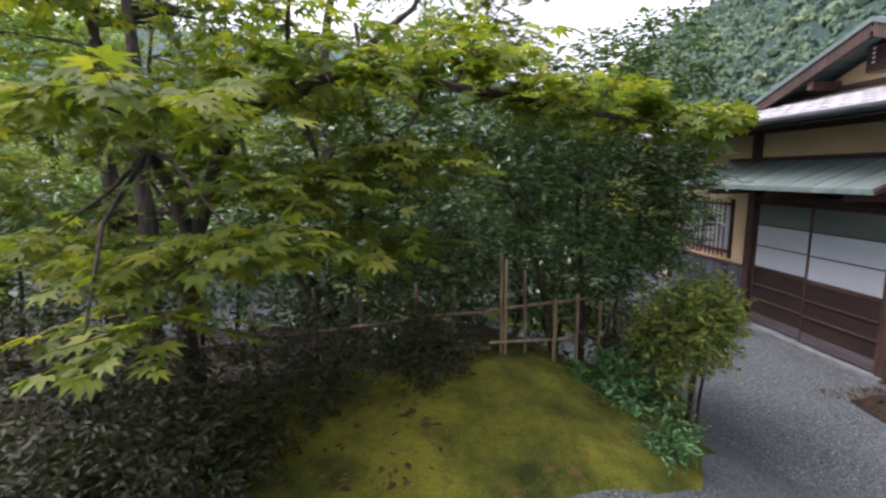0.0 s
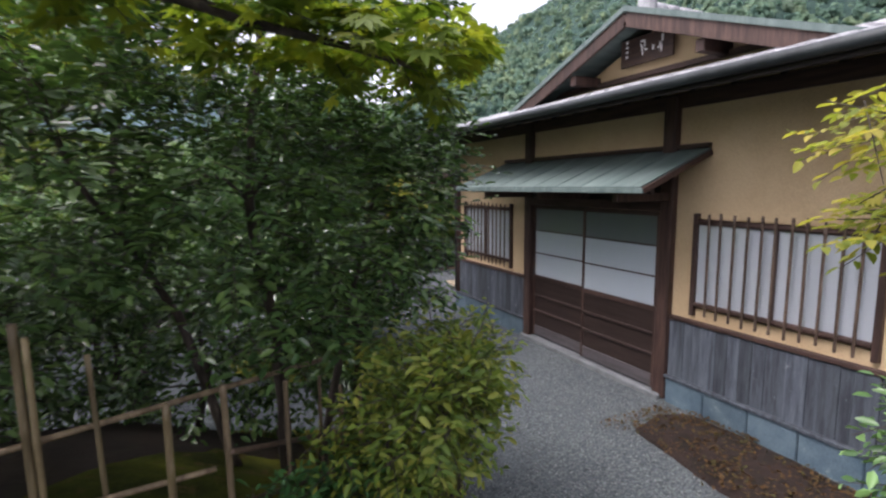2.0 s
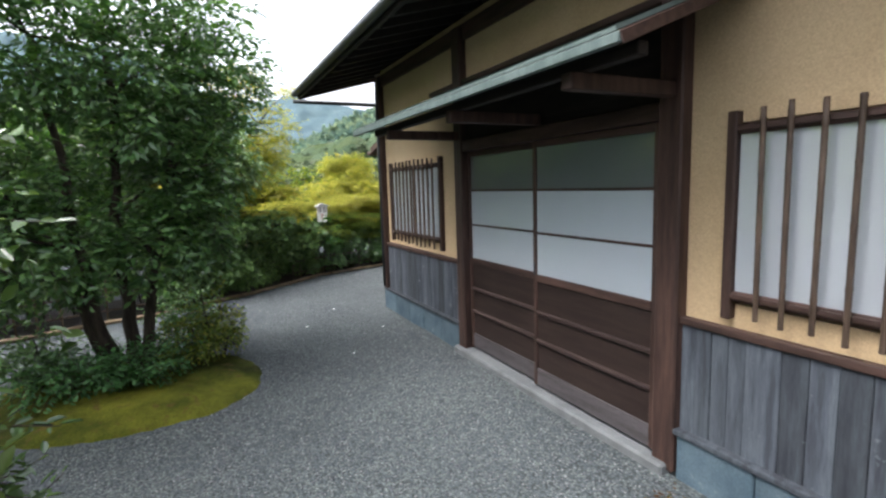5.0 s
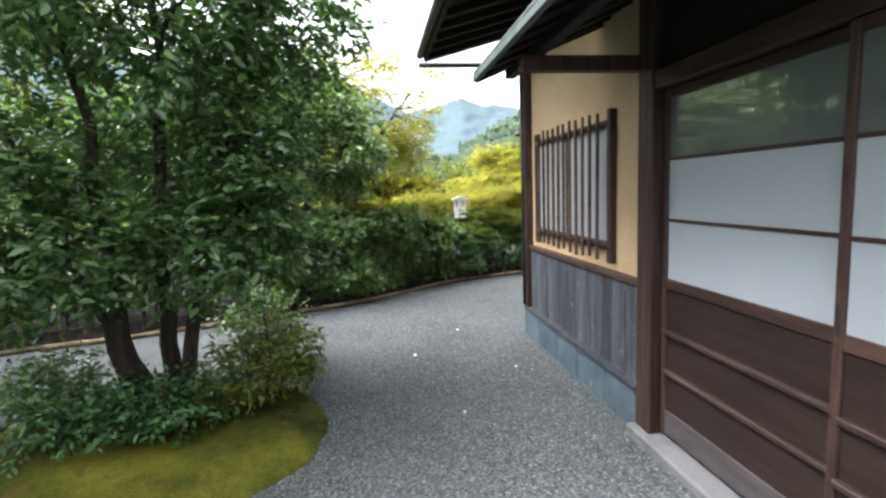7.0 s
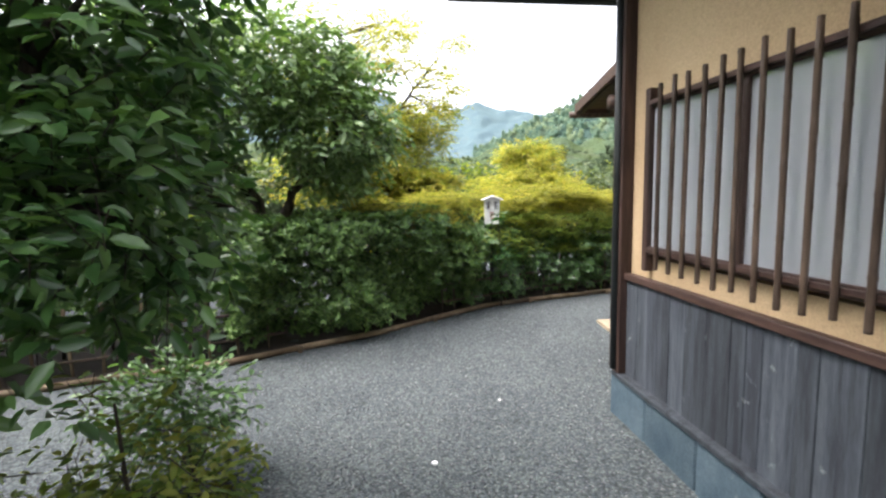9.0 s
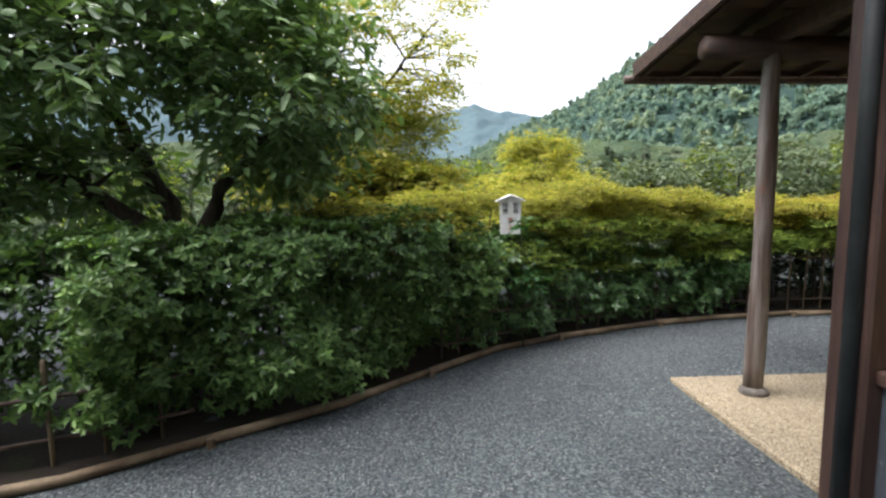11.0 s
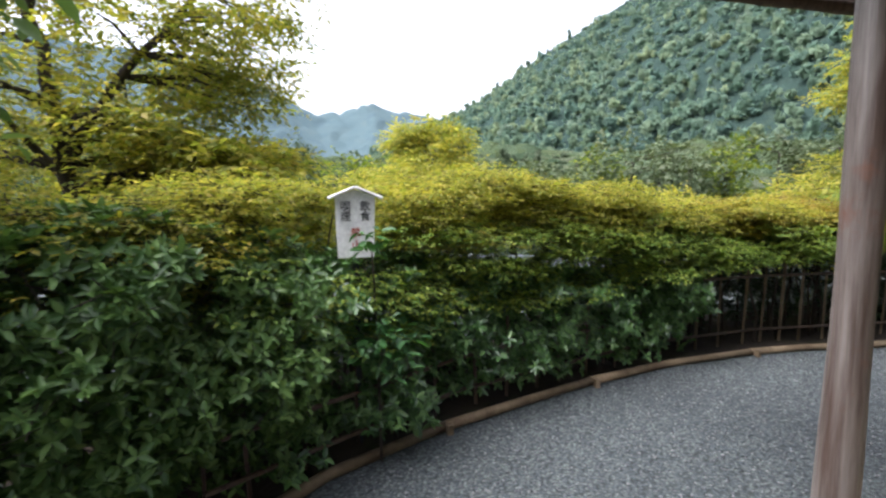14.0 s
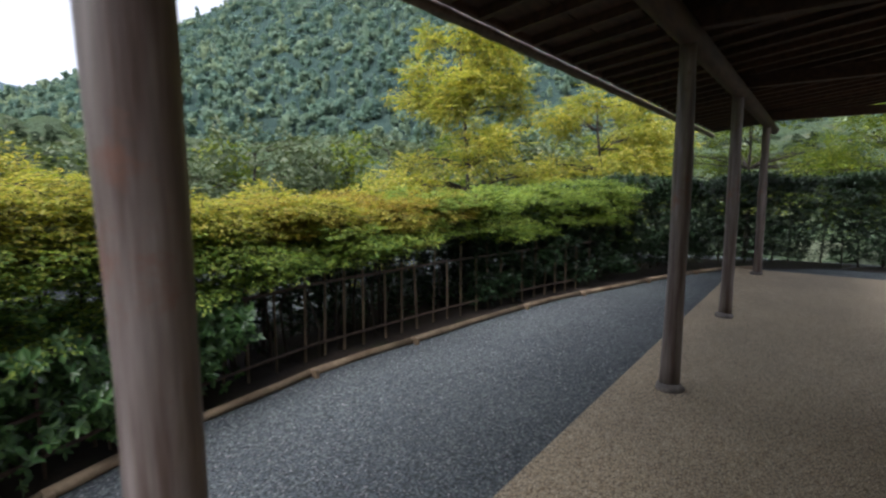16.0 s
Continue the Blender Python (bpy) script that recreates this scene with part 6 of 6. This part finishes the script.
for (x, y, r) in ((4.12, 8.74, 0.018), (4.62, 9.48, 0.013), (4.9, 8.3, 0.010), (4.35, 7.6, 0.010)):
    bm = bmesh.new()
    bmesh.ops.create_icosphere(bm, subdivisions=2, radius=r)
    for v in bm.verts:
        v.co = Vector((v.co.x, v.co.y * 0.8, v.co.z * 0.55)) * (1 + 0.25 * noise.noise(v.co * 60 + Vector((x, y, 0))))
    o = part("white_pebble", bm, M_WHITE, smooth=True)
    o.location = (x, y, float(ground_z(x, y)) + r * 0.45)
    tagged(o, "single white pebble lying on the gravel", "stone", "white pebbles")

# ---- distance: wooded valley and mountains ----
def forest_material(name, tones, scale, contrast=0.4, relief=0.2):
    m, nt, b = mat_base(name)
    tc = nt.nodes.new("ShaderNodeTexCoord")
    v = nt.nodes.new("ShaderNodeTexVoronoi")
    v.inputs["Scale"].default_value = 1 / scale
    nt.links.new(tc.outputs["Object"], v.inputs["Vector"])
    sep = nt.nodes.new("ShaderNodeSeparateColor")
    nt.links.new(v.outputs["Color"], sep.inputs[0])
    n = len(tones)
    col = ramp(nt, sep.outputs[0], [(i / (n - 1), c) for i, c in enumerate(tones)])
    fine = noise_node(nt, 8 / scale, 6, 0.75)
    g = ramp(nt, fine.outputs[0], [(0.3, (1 - contrast,) * 3), (0.7, (1 + contrast,) * 3)])
    out = mix(nt, 1.0, col.outputs[0], g.outputs[0], "MULTIPLY")
    nt.links.new(out.outputs[0], b.inputs["Base Color"])
    b.inputs["Roughness"].default_value = 1.0
    b.inputs["Specular IOR Level"].default_value = 0.0
    bump(nt, b, fine.outputs[0], 1.0, scale * relief)
    return m


def crowns(X, Y, cell, hgt, seed):
    """Tree tops on a jittered lattice: the highest dome over each point."""
    best = np.zeros_like(X)
    ci, cj = np.floor(X / cell), np.floor(Y / cell)
    for di in (-1, 0, 1):
        for dj in (-1, 0, 1):
            i, j = ci + di, cj + dj
            h1 = np.modf(np.abs(np.sin(i * 127.1 + j * 311.7 + seed) * 43758.5453))[0]
            h2 = np.modf(np.abs(np.sin(i * 269.5 + j * 183.3 + seed) * 24634.6345))[0]
            h3 = np.modf(np.abs(np.sin(i * 419.2 + j * 71.9 + seed) * 13758.1453))[0]
            px, py = (i + h1) * cell, (j + h2) * cell
            r = cell * (0.55 + 0.4 * h3)
            q = 1 - ((X - px) ** 2 + (Y - py) ** 2) / (r * r)
            best = np.maximum(best, np.where(q > 0, np.maximum(q, 0) ** (0.5 + 0.5 * h1) * hgt * (0.35 + 1.1 * h2), 0))
    return best * (0.75 + 0.5 * np.sin(X * 0.061 + 1.3 * np.sin(Y * 0.047)) * np.sin(Y * 0.053 + np.sin(X * 0.031)))


def slope_crowns(name, az0, az1, r0, r1, n, ridge, foot, seed, rmin, rmax, per=44):
    """Single trees scattered over a slope: rounded broadleaf and pointed conifer crowns of many leafy boughs."""
    rng = np.random.default_rng(seed)
    q = np.sqrt(rng.random(n) * (1 - (r0 / r1) ** 2) + (r0 / r1) ** 2)
    R = r1 * q
    q = (R - r0) / (r1 - r0)
    az = rng.uniform(az0, az1, n)
    top = np.interp(az, [p[0] for p in ridge], [r1 * math.tan(radians(p[1])) for p in ridge])
    spur = 0.05 * top * np.sin(az * 0.22 + q * 2.5 + 1.0) * np.sin(np.pi * q)
    z = foot + (top - 3 - foot) * q ** 1.15 + spur
    rad = rng.uniform(rmin, rmax, n) * (0.7 + 0.5 * rng.random(n))
    cone = rng.random(n) < 0.22
    tall = np.where(cone, rng.uniform(1.8, 2.6, n), rng.uniform(0.7, 1.1, n))
    a = np.radians(az)
    c = np.stack([5 + R * np.sin(a), 9 + R * np.cos(a), z + rad * 0.8], 1)
    d = unit(rng.normal(size=(n, per, 3)) + np.array([0, 0, 0.35]))
    lump = 1 + 0.25 * np.sin(d[..., :1] * 4 + a[:, None, None] * 90) * np.cos(d[..., 1:2] * 5 + R[:, None, None])
    wide = np.where(cone[:, None, None], 0.62 * (1.0 - 0.75 * np.clip(d[..., 2:], 0, 1)), 1.0)
    off = d * np.concatenate([wide, wide, np.broadcast_to(tall[:, None, None], wide.shape)], 2) * lump * rad[:, None, None] * rng.uniform(0.75, 1.0, (n, per, 1))
    P = (c[:, None] + off).reshape(-1, 3)
    N = (d * 0.6 + np.array([0, 0, 0.9]) + 0.2 * rng.normal(size=d.shape)).reshape(-1, 3)
    D = (np.cross(d, rng.normal(size=d.shape)) - np.array([0, 0, 0.2])).reshape(-1, 3)
    S = (rad[:, None] * rng.uniform(0.28, 0.6, (n, per))).ravel()
    return leaves_mesh(name, P - unit(D) * S[:, None] * 0.5, D, N, S, 0.75, "kite")


def crown_material(name, tones, cell):
    """Each tree takes its own tone, each bough its own lightness."""
    m, nt, b = mat_base(name)
    tc = nt.nodes.new("ShaderNodeTexCoord")
    v = nt.nodes.new("ShaderNodeTexVoronoi")
    v.inputs["Scale"].default_value = 1 / cell
    nt.links.new(tc.outputs["Object"], v.inputs["Vector"])
    sep = nt.nodes.new("ShaderNodeSeparateColor")
    nt.links.new(v.outputs["Color"], sep.inputs[0])
    col = ramp(nt, sep.outputs[0], [(i / (len(tones) - 1), c) for i, c in enumerate(tones)])
    geo = nt.nodes.new("ShaderNodeNewGeometry")
    g = ramp(nt, geo.outputs["Random Per Island"], [(0.0, (0.84, 0.85, 0.86)), (1.0, (1.18, 1.17, 1.13))])
    out = mix(nt, 1.0, col.outputs[0], g.outputs[0], "MULTIPLY")
    nt.links.new(out.outputs[0], b.inputs["Base Color"])
    b.inputs["Roughness"].default_value = 1.0
    b.inputs["Specular IOR Level"].default_value = 0.0
    tr = nt.nodes.new("ShaderNodeBsdfTranslucent")
    nt.links.new(out.outputs[0], tr.inputs["Color"])
    ms = nt.nodes.new("ShaderNodeMixShader")
    ms.inputs[0].default_value = 0.55
    nt.links.new(b.outputs[0], ms.inputs[1])
    nt.links.new(tr.outputs[0], ms.inputs[2])
    nt.links.new(ms.outputs[0], nt.nodes["Material Output"].inputs["Surface"])
    return m


def range_mesh(name, az0, az1, r0, r1, na, nr, ridge, cell, hgt, seed, foot):
    """A wooded slope seen from the court: it rises from its foot at r0 to its ridge at r1, in directions az0 to az1 (degrees east of north)."""
    az, q = np.meshgrid(np.radians(np.linspace(az0, az1, na)), np.linspace(0, 1.06, nr), indexing="ij")
    R = r0 + (r1 - r0) * q
    X, Y = 5 + R * np.sin(az), 9 + R * np.cos(az)
    top = np.interp(np.degrees(az), [p[0] for p in ridge], [r1 * math.tan(radians(p[1])) for p in ridge])
    prof = np.where(q <= 1, q ** 1.15, 1 - (q - 1) * 4)
    spur = 0.05 * top * np.sin(np.degrees(az) * 0.22 + q * 2.5 + 1.0) * np.sin(np.pi * np.clip(q, 0, 1))
    Zr = foot + (top - hgt * 0.7 - foot) * prof + spur
    Zr = Zr + (crowns(X, Y, cell, hgt, seed) + crowns(X, Y, cell * 2.7, hgt * 0.7, seed + 3)) * sstep(0.0, 0.08, q) - 5.0 * (1 - sstep(0.0, 0.05, q))
    v = np.stack([X, Y, Zr], -1).reshape(-1, 3)
    i, j = np.meshgrid(np.arange(na - 1), np.arange(nr - 1), indexing="ij")
    a = (i * nr + j).ravel()
    f = np.stack([a, a + nr, a + nr + 1, a + 1], 1).ravel()
    return mesh_from_arrays(name, v, f, np.full(len(a), 4), True)


F_NEAR = forest_material("valley_trees", [(0.05, 0.08, 0.045), (0.09, 0.125, 0.075), (0.07, 0.10, 0.045), (0.12, 0.14, 0.09)], 3, 0.6)
# slope tones hold haze, kept darker as the shade between crowns
F_MID = forest_material("hazed_mountain_forest", [(0.034, 0.060, 0.052), (0.047, 0.078, 0.065), (0.039, 0.065, 0.057), (0.057, 0.086, 0.068)], 3.2, 0.4, 0.22)
# far tones carry the haze: pale blue with little contrast
F_FAR = forest_material("haze_tinted_mountain", [(0.078, 0.116, 0.132), (0.094, 0.136, 0.146), (0.084, 0.126, 0.140), (0.100, 0.140, 0.148)], 14, 0.10, 0.03)
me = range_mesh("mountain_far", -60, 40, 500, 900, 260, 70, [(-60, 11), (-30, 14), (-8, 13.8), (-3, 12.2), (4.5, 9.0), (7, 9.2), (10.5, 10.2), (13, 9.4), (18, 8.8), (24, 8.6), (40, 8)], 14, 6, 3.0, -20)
tagged(link("mountain_far", me, F_FAR), "wooded mountains tinted hazy blue in the distance", "mountain", kind="structure")
RIDGE = [(10, 5), (15, 7.5), (18.5, 8.8), (22, 10.2), (28.5, 14.8), (33, 17), (40, 20.5), (48, 23), (58, 25), (75, 24), (100, 18), (150, 12)]
# haze is mixed into the crown tones as pale blue-green
F_CROWN = crown_material("hazed_mountain_crown", [(0.124, 0.202, 0.170), (0.159, 0.244, 0.182), (0.200, 0.282, 0.189), (0.135, 0.223, 0.178), (0.311, 0.384, 0.233), (0.165, 0.259, 0.189), (0.248, 0.327, 0.246)], 7.0)
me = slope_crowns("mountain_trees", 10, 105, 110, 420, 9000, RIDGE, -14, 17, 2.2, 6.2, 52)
tagged(link("mountain_trees", me, F_CROWN), "dense tree crowns, haze-tinted blue-green, on the steep mountain", "trees", kind="stuff")
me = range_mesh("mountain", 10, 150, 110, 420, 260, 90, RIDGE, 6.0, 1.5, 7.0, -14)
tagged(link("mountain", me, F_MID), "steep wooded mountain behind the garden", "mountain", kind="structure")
VALLEY = [(-90, 6), (-40, 6.5), (-10, 6.0), (2, 5.2), (10, 4.8), (16, 6.5), (24, 5.8), (40, 5.0), (60, 5.2), (90, 6.5), (140, 7)]
me = range_mesh("valley_woods", -90, 140, 24, 110, 700, 70, VALLEY, 5.5, 1.5, 11.0, -5.5)
tagged(link("valley_woods", me, F_NEAR), "grey-green treetops in the valley below the mountain", "trees", kind="stuff")

F_VALE = crown_material("valley_crown", [(0.060, 0.085, 0.050), (0.095, 0.125, 0.078), (0.075, 0.105, 0.060), (0.120, 0.145, 0.098)], 4.0)
me = slope_crowns("valley_treetops", -60, 130, 30, 110, 3600, VALLEY, -5.5, 23, 1.3, 2.8, 44)
tagged(link("valley_treetops", me, F_VALE), "grey-green leafy crowns that fill the valley", "trees", kind="stuff")
G_VALLEY = leaf_material("valley_leaf", [(0.065, 0.094, 0.054), (0.101, 0.137, 0.079), (0.137, 0.173, 0.108), (0.173, 0.202, 0.137)], 0.7, 0.2, 0.1)
rr = random.Random(77)
for k in range(34):
    az = radians(-28 + 3.1 * k + rr.uniform(-1, 1))
    r = rr.uniform(19, 34)
    x, y = 5 + r * math.sin(az), 9 + r * math.cos(az)
    b = float(height(x, y)) - 0.1
    top = 1.3 + r * math.tan(radians(rr.uniform(3.4, 6.4)))
    w = rr.uniform(1.6, 2.6)
    cl = [((x + rr.uniform(-0.7, 0.7) * w, y + rr.uniform(-0.7, 0.7) * w, b + (top - b) * rr.uniform(0.35, 0.92)), (w * 0.55, w * 0.55, w * 0.42), 46) for i in range(9)]
    plant("valley_tree", (x, y, b), [([(x, y, b), (x, y, b + (top - b) * 0.5), (x + 0.1, y, b + (top - b) * 0.85)], 0.14, 0.04)], cl, G_VALLEY if k % 4 else G_MAPLE, 300 + k, "grey-green broadleaf tree in the valley", "tree", 0.7, 8, 0.22, 0.6, "kite", flat=0.1, shell=0.35, group="valley trees", twig_every=0, split=False)
